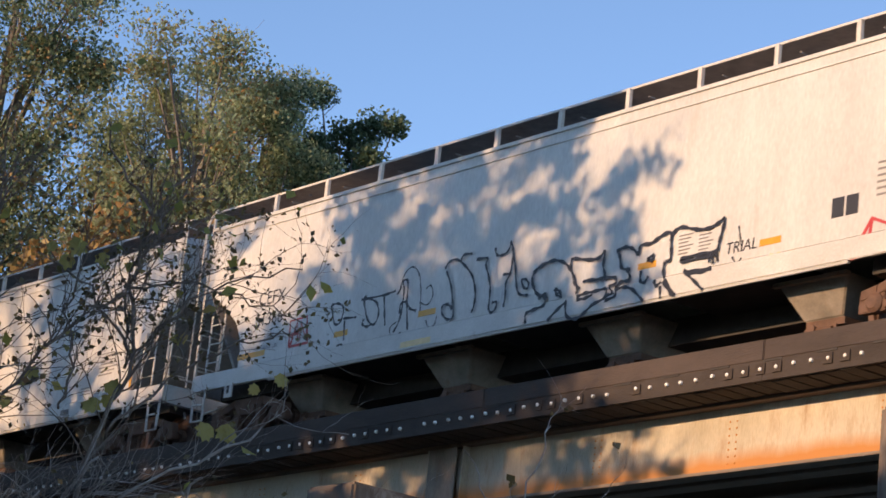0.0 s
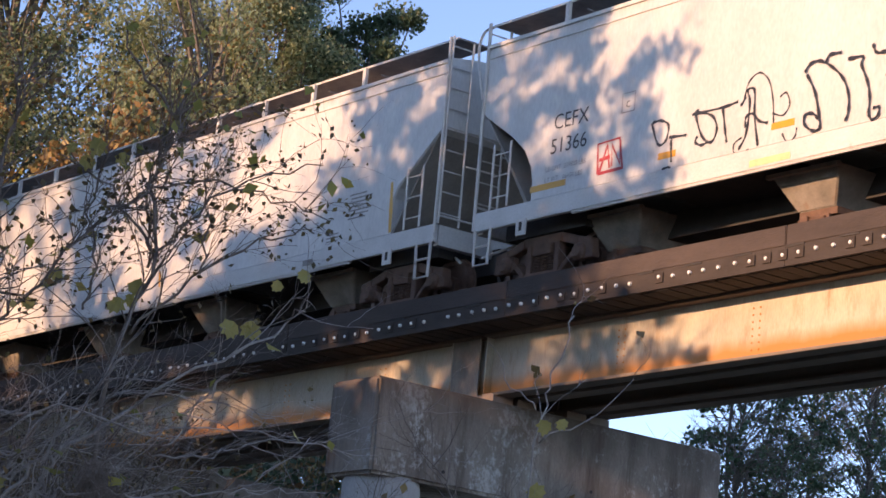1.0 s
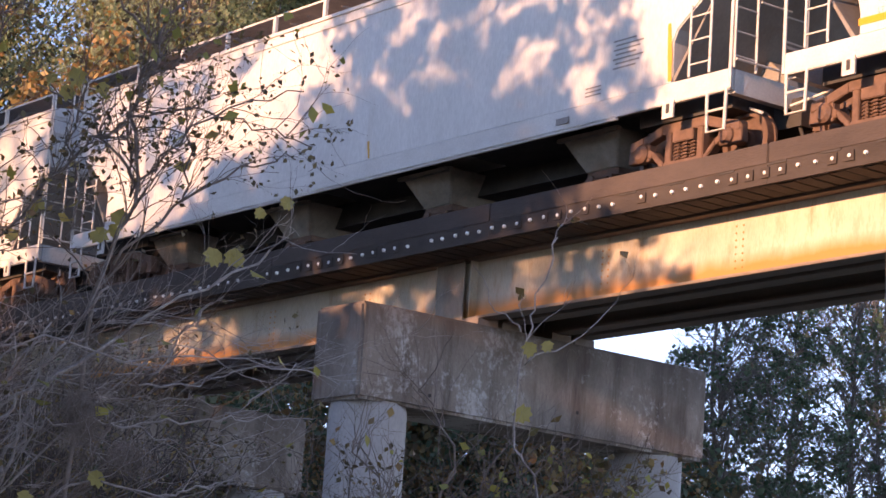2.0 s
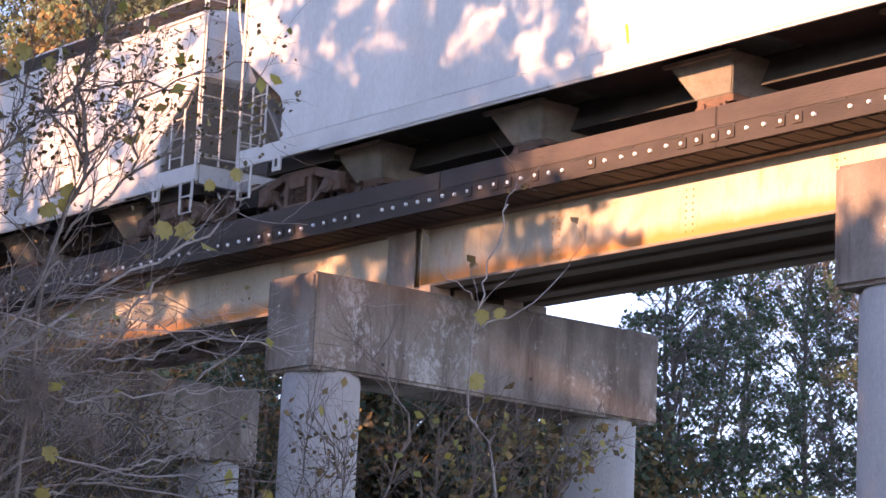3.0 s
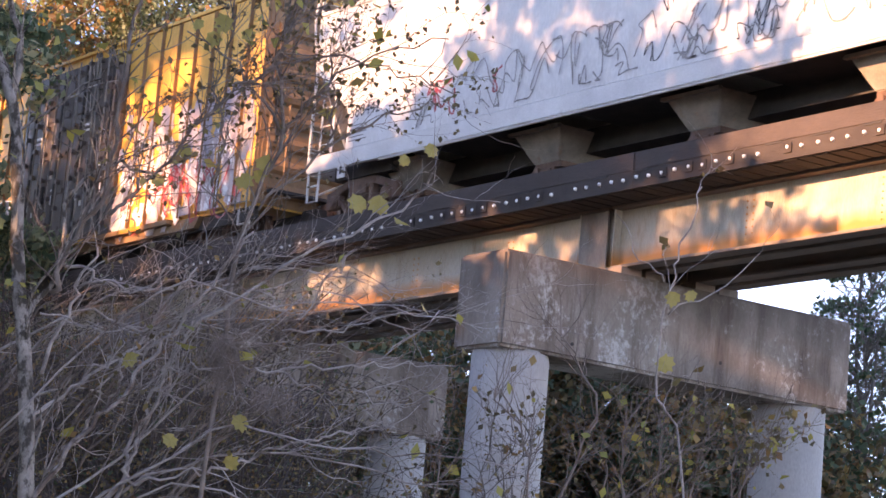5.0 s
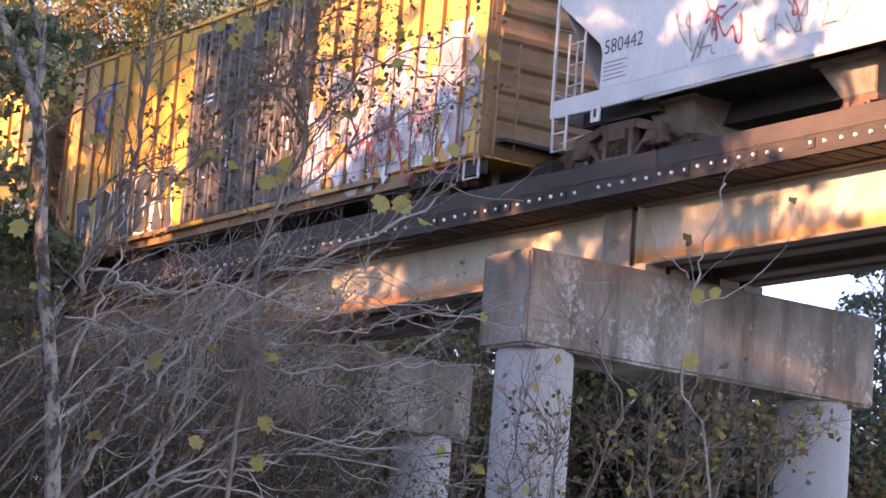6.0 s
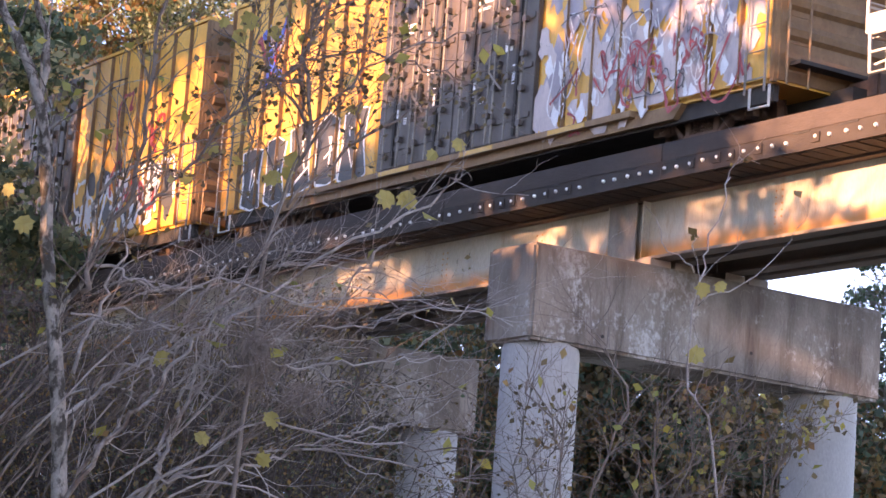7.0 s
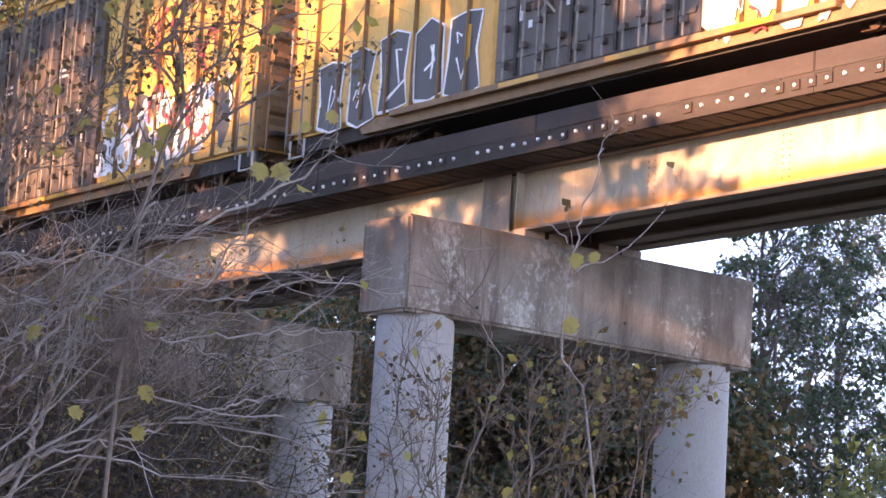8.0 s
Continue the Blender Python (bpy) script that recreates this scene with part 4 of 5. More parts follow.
box_a = boxcar(-88.17, 16.87, "yellow ribbed boxcar with dark doors and bright graffiti")
rng = random.Random(4)
lettering("pool_slogan", "Railcar Pooling", 0.42, 2.72, 3.2, -1.585, M["stencil"], box_a, "black painted slogan")
blobs(box_a, "violet_patch", rng, 2.8, 8.1, 1.3, 3.1, 60, M["violet"], 0.36, "lavender spray paint", 0.002)
blobs(box_a, "pink_patch", rng, 2.6, 8.0, 0.6, 2.3, 60, M["pink"], 0.36, "pale pink spray paint", 0.012)
blobs(box_a, "white_patch", rng, 2.6, 7.95, 0.55, 2.0, 36, M["white"], 0.17, "white spray paint", 0.026)
strokes(box_a, "white_outline", scribble(rng, 2.8, 7.2, 0.85, 2.6, 20), 0.032, M["white"], "white graffiti outline", y=-1.58, out=0.040)
strokes(box_a, "red_outline", scribble(rng, 2.7, 7.0, 0.55, 1.8, 16), 0.05, M["red"], "red graffiti outline", y=-1.58, out=0.050)
strokes(box_a, "violet_outline", scribble(rng, 3.0, 7.4, 1.2, 2.9, 16), 0.035, M["violet"], "violet graffiti outline", y=-1.58, out=0.056)
strokes(box_a, "dark_outline", scribble(rng, 3.0, 7.4, 0.9, 2.6, 9), 0.025, M["grey"], "thin dark graffiti outline", y=-1.58, out=0.064)
# grey block letters edged in white on the far half
lr = random.Random(23)
for k, (x0, x1) in enumerate(((-7.6, -6.72), (-6.62, -5.85), (-5.75, -4.8), (-4.72, -3.85), (-3.78, -2.85))):
    top, foot = 1.82 + 0.06 * k, 0.66 + 0.02 * k
    loop = [(x0, foot), (x0 + 0.06, 0.5 * (foot + top)), (x0 + 0.02, top), (0.5 * (x0 + x1), top + 0.1), (x1 - 0.02, top - 0.02), (x1 - 0.1, 0.5 * (foot + top)), (x1, foot + 0.05), (0.5 * (x0 + x1), foot - 0.04)]
    loop = [(x + lr.uniform(-0.07, 0.07), z + lr.uniform(-0.08, 0.08)) for x, z in loop]
    part("grey_letter_fill", Build().add([(x, -1.5885, z) for x, z in loop], [tuple(range(len(loop)))]), M["grey"], box_a, "dark grey graffiti letter fill")
    strokes(box_a, "white_letter_edge", [loop + [loop[0]]] + [[(lr.uniform(x0 + 0.15, x1 - 0.15), lr.uniform(foot + 0.15, top - 0.15)) for _ in range(3)] for _ in range(2)], 0.055, M["white"], "white edges of graffiti letters", y=-1.58, out=0.014, round_=False)
strokes(box_a, "yellow_drip", [[(-6.65, 1.1), (-6.65, 1.7)], [(-3.20, 1.3), (-3.20, 1.85)]], 0.11, M["orange"], "yellow paint bars", y=-1.58, out=0.022, round_=False)
strokes(box_a, "blue_red_figure", [[(-7.15, 4.25), (-6.95, 3.9), (-6.75, 3.5), (-6.4, 3.25), (-6.25, 3.05)], [(-6.2, 4.4), (-6.45, 4.1), (-6.72, 3.8), (-6.88, 3.4), (-6.95, 3.05)]], 0.2, M["blue"], "blue painted crossing strokes", y=-1.58, out=0.014)
strokes(box_a, "pale_figure", [[(-6.95, 4.35), (-6.8, 4.0), (-6.6, 3.7)], [(-6.05, 4.3), (-6.3, 4.0), (-6.5, 3.75)]], 0.12, M["violet"], "pale painted strokes", y=-1.58, out=0.020)
strokes(box_a, "red_figure", [[(-7.35, 4.15), (-7.1, 3.8), (-6.95, 3.5), (-7.1, 3.1)], [(-6.3, 4.25), (-6.55, 3.9), (-6.65, 3.6), (-6.8, 3.2)]], 0.18, M["red"], "red painted strokes", y=-1.58, out=0.008)
box_b = boxcar(-106.17, 16.87, "yellow ribbed boxcar with grey and white graffiti low on its side")
blobs(box_b, "grey_paint_fill", rng, 2.6, 7.4, 0.9, 2.1, 20, M["grey"], 0.42, "grey spray paint", 0.004)
strokes(box_b, "white_outline", scribble(rng, 0.5, 6.6, 0.9, 2.2, 34), 0.10, M["white"], "white graffiti letters", y=-1.58, out=0.014)
strokes(box_b, "red_outline", scribble(rng, 4.2, 7.0, 1.2, 3.9, 7), 0.10, M["red"], "red graffiti strokes", y=-1.58, out=0.030)


# ---- plants ----
def leaf_mesh(name, centres, size, mat, rng, flat=0.0, long=1.6):
    """Many small pointed leaves, one about each centre."""
    c = np.asarray(centres, dtype=float)
    n = len(c)
    a = rng.normal(size=(n, 3))
    a[:, 2] *= 1 - flat
    a /= np.linalg.norm(a, axis=1)[:, None] + 1e-9
    b = rng.normal(size=(n, 3))
    b -= a * (a * b).sum(1)[:, None]
    b /= np.linalg.norm(b, axis=1)[:, None] + 1e-9
    s = size * rng.uniform(0.55, 1.35, n)[:, None]
    fold = np.cross(a, b) * s * 0.18
    v = np.stack([c - a * s * long * 0.5, c + b * s * 0.5 + fold, c + a * s * long * 0.5, c - b * s * 0.5 + fold], 1).reshape(-1, 3)
    me = bpy.data.meshes.new(name)
    me.vertices.add(4 * n), me.loops.add(4 * n), me.polygons.add(n)
    me.vertices.foreach_set("co", v.ravel())
    me.loops.foreach_set("vertex_index", np.arange(4 * n))
    me.polygons.foreach_set("loop_start", np.arange(0, 4 * n, 4))
    me.update(calc_edges=True)
    me.materials.append(mat)
    return me


def limbs(rng, b, start, way, length, radius, depth, tips, spread=0.6, lift=0.15, sides=5, kids=(3, 5), crook=0.16):
    """A bending, tapering limb and its branches; the thin ends are gathered in tips."""
    n = (4 if depth else 3) + (2 if crook > 0.2 else 0)
    pts, p, d = [Vector(start)], Vector(start), Vector(way).normalized()
    for _ in range(n):
        d = (d + Vector((rng.uniform(-1, 1), rng.uniform(-1, 1), rng.uniform(-1, 1))) * crook + Vector((0, 0, lift * 0.3))).normalized()
        p = p + d * length / n
        pts.append(p)
    b.tube(pts, [radius * (1 - 0.6 * i / n) for i in range(n + 1)], sides if radius > 0.02 else 4 if radius > 0.006 else 3, caps=False)
    if depth == 0:
        tips += pts[1:]
        return
    for _ in range(rng.randint(*kids)):
        t = rng.uniform(0.3, 1.0)
        i = min(n - 1, int(t * n))
        q = pts[i].lerp(pts[i + 1], t * n - i)
        k = (pts[i + 1] - pts[i]).normalized()
        side = k.cross(Vector((rng.uniform(-1, 1), rng.uniform(-1, 1), rng.uniform(-1, 1)))).normalized()
        limbs(rng, b, q, k * (1 - spread * 0.6) + side * spread + Vector((0, 0, lift)), length * rng.uniform(0.45, 0.7), radius * 0.5, depth - 1, tips, spread, lift, sides, kids, crook)


def tree(x, y, z, height, crown, seed, mats, label, leaf=0.16, count=26000, low=0.3, clumps=60, girth=0.016, puff=1.0, rise=0.22):
    """A leafy tree: tapered trunk, limbs, and an uneven crown of leaf clumps with gaps. mats: (material, share)."""
    rng, nr = random.Random(seed), np.random.default_rng(seed)
    root = thing("tree", pose(x, y, z, 0, 0, rng.uniform(0, 360)), label, "tree", "trees round the bridge")
    b, tips = Build(), []
    trunk = [(0, 0, -0.5)] + [(rng.uniform(-0.3, 0.3), rng.uniform(-0.3, 0.3), height * k) for k in (0.2, 0.45, 0.7, 0.92)]
    b.tube(smooth_line(trunk, 3), [height * girth * (1 - 0.85 * i / 12) + 0.02 for i in range(13)], 8)
    centres = []
    for i in range(clumps):
        t = low + (1 - low) * (i + rng.random()) / clumps
        a = rng.uniform(0, 6.283)
        w = crown * (1 - ((t - low) / (1 - low) - 0.35) ** 2 * 1.35) ** 0.5 if abs((t - low) / (1 - low) - 0.35) < 0.85 else crown * 0.3
        r = w * rng.uniform(0.35, 1.0)
        c = Vector((r * math.cos(a), r * math.sin(a), height * t))
        base = Vector((0, 0, height * max(0.15 if rise > 0.2 else 0.02, t - rise)))
        b.tube(smooth_line([base, base.lerp(c, 0.5) + Vector((0, 0, rng.uniform(0, 0.6))), c], 2), [height * girth * q for q in (0.25, 0.19, 0.125, 0.075, 0.03)], 4, caps=False)
        for _ in range(4):
            limbs(rng, b, base.lerp(c, rng.uniform(0.5, 1)), Vector((rng.uniform(-1, 1), rng.uniform(-1, 1), rng.uniform(-0.2, 1))), crown * 0.3, 0.012, 1, tips, kids=(2, 3))
        centres.append((c, crown * puff * rng.uniform(0.16, 0.34)))
    part("trunk", b, M["bark"], root, smooth=True)
    k0 = 0
    for j, (mat, share) in enumerate(mats):
        n = int(count * share)
        pick = nr.integers(0, len(centres), n)
        if j:      # later kinds keep to some of the clumps
            pick = nr.choice(nr.choice(len(centres), max(3, len(centres) // 2), replace=False), n)
        c = np.array([tuple(centres[i][0]) for i in range(len(centres))])[pick]
        s = np.array([q for _, q in centres])[pick]
        d = nr.normal(size=(n, 3))
        d /= np.linalg.norm(d, axis=1)[:, None]
        pts = c + d * (s * nr.uniform(0.25, 1.15, n))[:, None] * np.array([1.15, 1.15, 0.8])
        part("crown", leaf_mesh("crown", pts, leaf, M[mat], nr), M[mat], root)
    return root


# woods behind the train
tree(-65.4, 31.6, 4.0, 26.0, 4.5, 1, [("leaf_green", 0.62), ("leaf_dark", 0.28), ("leaf_brown", 0.10)], "tall olive green tree behind the railway", 0.09, 95000, 0.12, 140)
tree(-60.2, 35.6, 3.0, 23.5, 3.7, 2, [("leaf_green", 0.9), ("leaf_brown", 0.1)], "rounded olive green tree behind the train", 0.075, 130000, 0.2, 160)
tree(-60.4, 37.9, 3.0, 23.2, 2.6, 18, [("leaf_green", 0.8), ("leaf_dark", 0.2)], "smaller olive green tree behind the train", 0.075, 75000, 0.3, 120)
tree(-59.9, 40.4, 2.0, 24.2, 2.1, 3, [("leaf_dark", 1.0)], "dark evergreen tree behind the train", 0.09, 46000, 0.4, 90)
tree(-72.0, 27.0, 5.0, 27.0, 6.0, 4, [("leaf_green", 0.65), ("leaf_brown", 0.25), ("leaf_yellow", 0.1)], "tall mixed green and russet tree behind the railway", 0.125, 56000, 0.1, 80)
tree(-58.5, 33.0, 6.0, 14.0, 4.2, 5, [("leaf_brown", 0.8), ("leaf_green", 0.2)], "russet autumn tree behind the railway", 0.14, 22000, 0.1, 80)
tree(-64.0, 27.5, 6.0, 14.5, 4.4, 6, [("leaf_brown", 0.75), ("leaf_yellow", 0.25)], "russet and yellow autumn tree by the railway", 0.14, 22000, 0.1, 80)
tree(-52.2, 20.0, 0.5, 19.0, 3.3, 7, [("leaf_dark", 0.6), ("leaf_green", 0.4)], "dark green tree beside the embankment", 0.15, 22000, 0.2, 70)
# beyond the bridge on the open side
FAR_WOOD = (
    (-47.6, 45.0, 16.5, 3.0, "dark leaved tree beyond the bridge against bright sky", 21000, 8), (-44.6, 50.0, 18.5, 2.8, "sparse dark tree beyond the bridge", 19000, 9),
    (-42.0, 46.5, 17.5, 2.6, "slender sparse tree beyond the bridge", 15000, 12), (-52.0, 51.0, 14.5, 3.4, "dark leaved tree far beyond the bridge", 20000, 10),
    (-54.5, 58.0, 19.5, 2.6, "thin tall tree far beyond the bridge", 14000, 13), (-51.5, 53.8, 18.5, 2.6, "thin tall tree far beyond the bridge", 14000, 15),
    (-45.6, 43.0, 12.6, 2.2, "young dark tree beyond the bridge", 11000, 16), (-60.0, 60.0, 19.0, 3.0, "thin tall tree far beyond the bridge", 14000, 17))
for x, y, h, w, label, n, seed in FAR_WOOD:
    tree(x, y, 0.0, h, w, seed, [("leaf_dark", 0.95), ("leaf_small", 0.05)], label, 0.09, int(n * 0.56), 0.03, 240, 0.006, 0.42, 0.07)
tree(-40.5, 43.0, 0.0, 7.6, 2.2, 14, [("leaf_yellow", 0.5), ("leaf_green", 0.5)], "young yellowing tree beyond the bridge", 0.12, 4500, 0.05, 40, 0.008)
# dense wood past the far side of the bridge
for k, (x, y, h) in enumerate(((-58, 41, 11), (-55, 46, 11), (-62, 45, 12), (-51, 42, 9.5), (-66, 38, 14), (-47.8, 38, 10.6), (-45.6, 40, 9.6), (-51.5, 36, 11.0))):
    tree(x, y, 0.0, h, 4.2, 60 + k, [("leaf_dark", 0.4), ("leaf_brown", 0.35), ("leaf_small", 0.25)], "dense brown and green tree beyond the bridge", 0.15, 19000, 0.02, 90, 0.008)
# unseen sunward trees, placed and shaped to throw shade on train, bridge and far wood
tree(-29.7, 5.5, 0.0, 19.2, 4.8, 21, [("leaf_green", 1.0)], "tall leafy tree on the sunward bank", 0.15, 11500, 0.72, 190, 0.006, 0.3, 0.05)
tree(-31.6, -5.0, 0.0, 17.2, 6.2, 24, [("leaf_green", 1.0)], "unseen flat-topped tree added to shade the deck timbers", 0.24, 14000, 0.93, 150, 0.006, 0.3, 0.02)
tree(-29.0, 5.0, 0.0, 13.35, 4.4, 25, [("leaf_green", 1.0)], "unseen thin-crowned tree added to dapple the girder web", 0.13, 2500, 0.915, 100, 0.005, 0.2, 0.02)
tree(-36.0, 4.0, 0.0, 13.55, 4.6, 26, [("leaf_green", 1.0)], "unseen thin-crowned tree added to dapple the girder web", 0.13, 3300, 0.905, 120, 0.005, 0.2, 0.02)
tree(-38.4, -5.2, 0.0, 16.35, 3.8, 27, [("leaf_green", 1.0)], "unseen flat-topped tree added to shade the deck timbers", 0.22, 6000, 0.955, 80, 0.006, 0.3, 0.02)
tree(-46.0, -16.0, 0.0, 30.0, 5.5, 28, [("leaf_green", 1.0)], "unseen very tall tree added to shade the far wood", 0.3, 15000, 0.76, 90, 0.008)
tree(-40.5, -17.0, 0.0, 30.5, 5.0, 29, [("leaf_green", 1.0)], "unseen very tall tree added to shade the far wood", 0.3, 15000, 0.76, 90, 0.008)
tree(-39.2, 4.0, 0.0, 19.8, 4.8, 22, [("leaf_green", 1.0)], "tall thin-leaved tree on the sunward bank", 0.15, 1300, 0.74, 60, 0.005, 0.3, 0.05)
tree(-47.2, -6.0, 0.0, 23.0, 5.0, 23, [("leaf_green", 1.0)], "tall leafy tree farther along the sunward bank", 0.26, 1400, 0.64, 50, 0.005, 0.6, 0.06)
for k, (x, y, h) in enumerate(((-53.5, -4, 17.0), (-42.2, -2, 15.6), (-38.4, -5, 13.5), (-35.2, -7, 12.9), (-31.2, -3, 12.9), (-26.2, -6, 13.2), (-21.2, -4, 12.4), (-16.7, -7, 12.4), (-12.2, -5, 11.6), (-7.7, -6, 10.6), (-3.2, -8, 9.2), (-48.2, -4, 16.8))):
    tree(x, y, 0.0, h, 4.2, 30 + k, [("leaf_green", 1.0)], "leafy tree in the row on the sunward bank", 0.32, 26000 if x < -35 else 15000, 0.02, 120, puff=1.0 if x < -35 else 0.8)


def bush(x, y, z, height, width, seed, mats, label, leaf=0.07, count=3000, stems=12, lean=(0, 0)):
    """Many thin stems from the ground with twigs and loose leaves."""
    rng, nr = random.Random(seed), np.random.default_rng(seed)
    root = thing("bush", pose(x, y, z), label, "bush", "brush under the bridge")
    tips = []
    for _ in range(stems):
        b = Build()
        a = rng.uniform(0, 6.283)
        limbs(rng, b, (rng.uniform(-0.4, 0.4) * width, rng.uniform(-0.4, 0.4) * width, -0.2), (math.cos(a) * 0.35 + lean[0], math.sin(a) * 0.35 + lean[1], 1), height * rng.uniform(0.45, 0.68), 0.022, 2, tips, 0.6, 0.2, crook=0.24)
        part("stem", b, M["brush"], root)
    t = np.array([tuple(p) for p in tips])
    for mat, share in mats:
        n = int(count * share)
        c = t[nr.integers(0, len(t), n)] + nr.normal(size=(n, 3)) * 0.14
        part("foliage", leaf_mesh("foliage", c, leaf, M[mat], nr), M[mat], root)
    return root


k = 0
for x, y, h, w in ((-40, 33, 6.6, 3.2), (-44.5, 35, 7.0, 3.5), (-37, 32, 5.8, 2.8), (-49, 34, 7.2, 3.5), (-34, 34, 5.2, 2.8), (-48.5, 31, 5.2, 3), (-53, 30, 6.6, 3.4), (-39, 28, 3.6, 2.4), (-45.5, 26.5, 4.2, 2.8), (-50, 25, 4.6, 3),
                   (-33, 29.5, 4.8, 2.4), (-55, 24, 7.0, 3.5), (-57, 34, 8.5, 4), (-36.5, 40, 5.6, 3), (-31, 37, 4.6, 3), (-41.5, 22.5, 3.8, 2.4), (-37, 21.5, 3.0, 2.2), (-46, 20, 4.6, 2.8), (-50.5, 21, 5.4, 3), (-54, 27, 8.0, 3.5), (-58, 28, 9.5, 4)):
    bush(x, y, 0.8 if x < -52 else 0.0, h, w, 50 + k, [("leaf_small", 0.5), ("leaf_brown", 0.4), ("leaf_dark", 0.1)], "tangled brown and green brush under the bridge", 0.075, 5600, 16)
    k += 1
# thicket on the bank before the far pier
def thicket(x, y, top, width, seed, mats, label, stems=38, leaf=0.055, count=5200):
    """A dense tangle of crooked bare stems that arch in all directions, with few small leaves."""
    rng, nr = random.Random(seed), np.random.default_rng(seed)
    root = thing("thicket", pose(x, y, 0), label, "bush", "brush under the bridge")
    tips = []
    for _ in range(stems):
        b = Build()
        p = Vector((rng.uniform(-1, 1) * width, rng.uniform(-0.6, 0.6) * width, -0.2))
        d = Vector((rng.uniform(-0.25, 0.35), rng.uniform(-0.2, 0.2), 1)).normalized()
        h, n, ln = top * rng.uniform(0.45, 0.97), 12, []
        while p.z < h and len(ln) < 22:
            ln.append(p)
            d = (d + Vector((rng.uniform(-1, 1), rng.uniform(-1, 1), rng.uniform(-0.4, 0.9))) * 0.22).normalized()
            p = p + d * top / 14
        r0 = rng.uniform(0.014, 0.038)
        b.tube(ln, [r0 * (1 - 0.7 * i / len(ln)) for i in range(len(ln))], 4, caps=False)
        for _ in range(18):
            i = rng.randrange(2, len(ln))
            if ln[i].z > top * 0.12:
                limbs(rng, b, ln[i], Vector((rng.uniform(-1, 1), rng.uniform(-1, 1), rng.uniform(-0.5, 0.7))), rng.uniform(0.5, 1.3), 0.010, 1, tips, 0.65, 0.0, 3, (2, 4), 0.35)
        part("stem", b, M["thicket"], root)
    t = np.array([tuple(q) for q in tips])
    for mat, share in mats:
        n = int(count * share)
        part("foliage", leaf_mesh("foliage", t[nr.integers(0, len(t), n)] + nr.normal(size=(n, 3)) * 0.1, leaf, M[mat], nr), M[mat], root)


for i, (x, y, h) in enumerate(((-35.6, 20.6, 7.2), (-37.0, 19.8, 8.2), (-38.4, 20.8, 9.0), (-39.8, 19.6, 9.5), (-41.2, 20.8, 10.0), (-42.6, 19.4, 10.2), (-44.0, 20.6, 10.7), (-45.6, 19.6, 11.0), (-47.2, 20.8, 11.4), (-49.0, 19.8, 11.8), (-51.0, 20.6, 12.2), (-38.0, 17.6, 6.6), (-38.3, 20.0, 8.4), (-37.6, 19.7, 8.0), (-39.1, 20.3, 8.8), (-36.6, 19.2, 7.2), (-37.9, 20.6, 8.2), (-41.0, 17.2, 7.6), (-44.4, 17.4, 8.2))):
    thicket(x, y, h * 0.88 if h > 9 else h, 1.2, 90 + i, [("leaf_small", 0.55), ("leaf_dark", 0.1), ("leaf_brown", 0.35)], "tall brown twiggy thicket before the far pier")


# ---- saplings and shrubs between the eye and the bridge ----
MAPLE = [(0, 0), (0.16, 0.05), (0.38, 0.06), (0.36, 0.24), (0.54, 0.46), (0.36, 0.55), (0.32, 0.80), (0.15, 0.76), (0, 0.98)]


def maple_leaf(seed, size):
    r = random.Random(seed)
    pts = [(x * r.uniform(0.85, 1.15), y) for x, y in MAPLE] + [(-x * r.uniform(0.85, 1.15), y) for x, y in MAPLE[-2:0:-1]]
    b = Build()
    mid = (0, 0.06, 0.42)
    ring = [(x * size, abs(x) * size * 0.25 + r.uniform(-0.02, 0.02) * size, -y * size) for x, y in pts]
    k = len(ring)
    b.add(ring + [tuple(c * size * -1 if i == 2 else c * size for i, c in enumerate(mid))], [(i, (i + 1) % k, k) for i in range(k)])
    return b


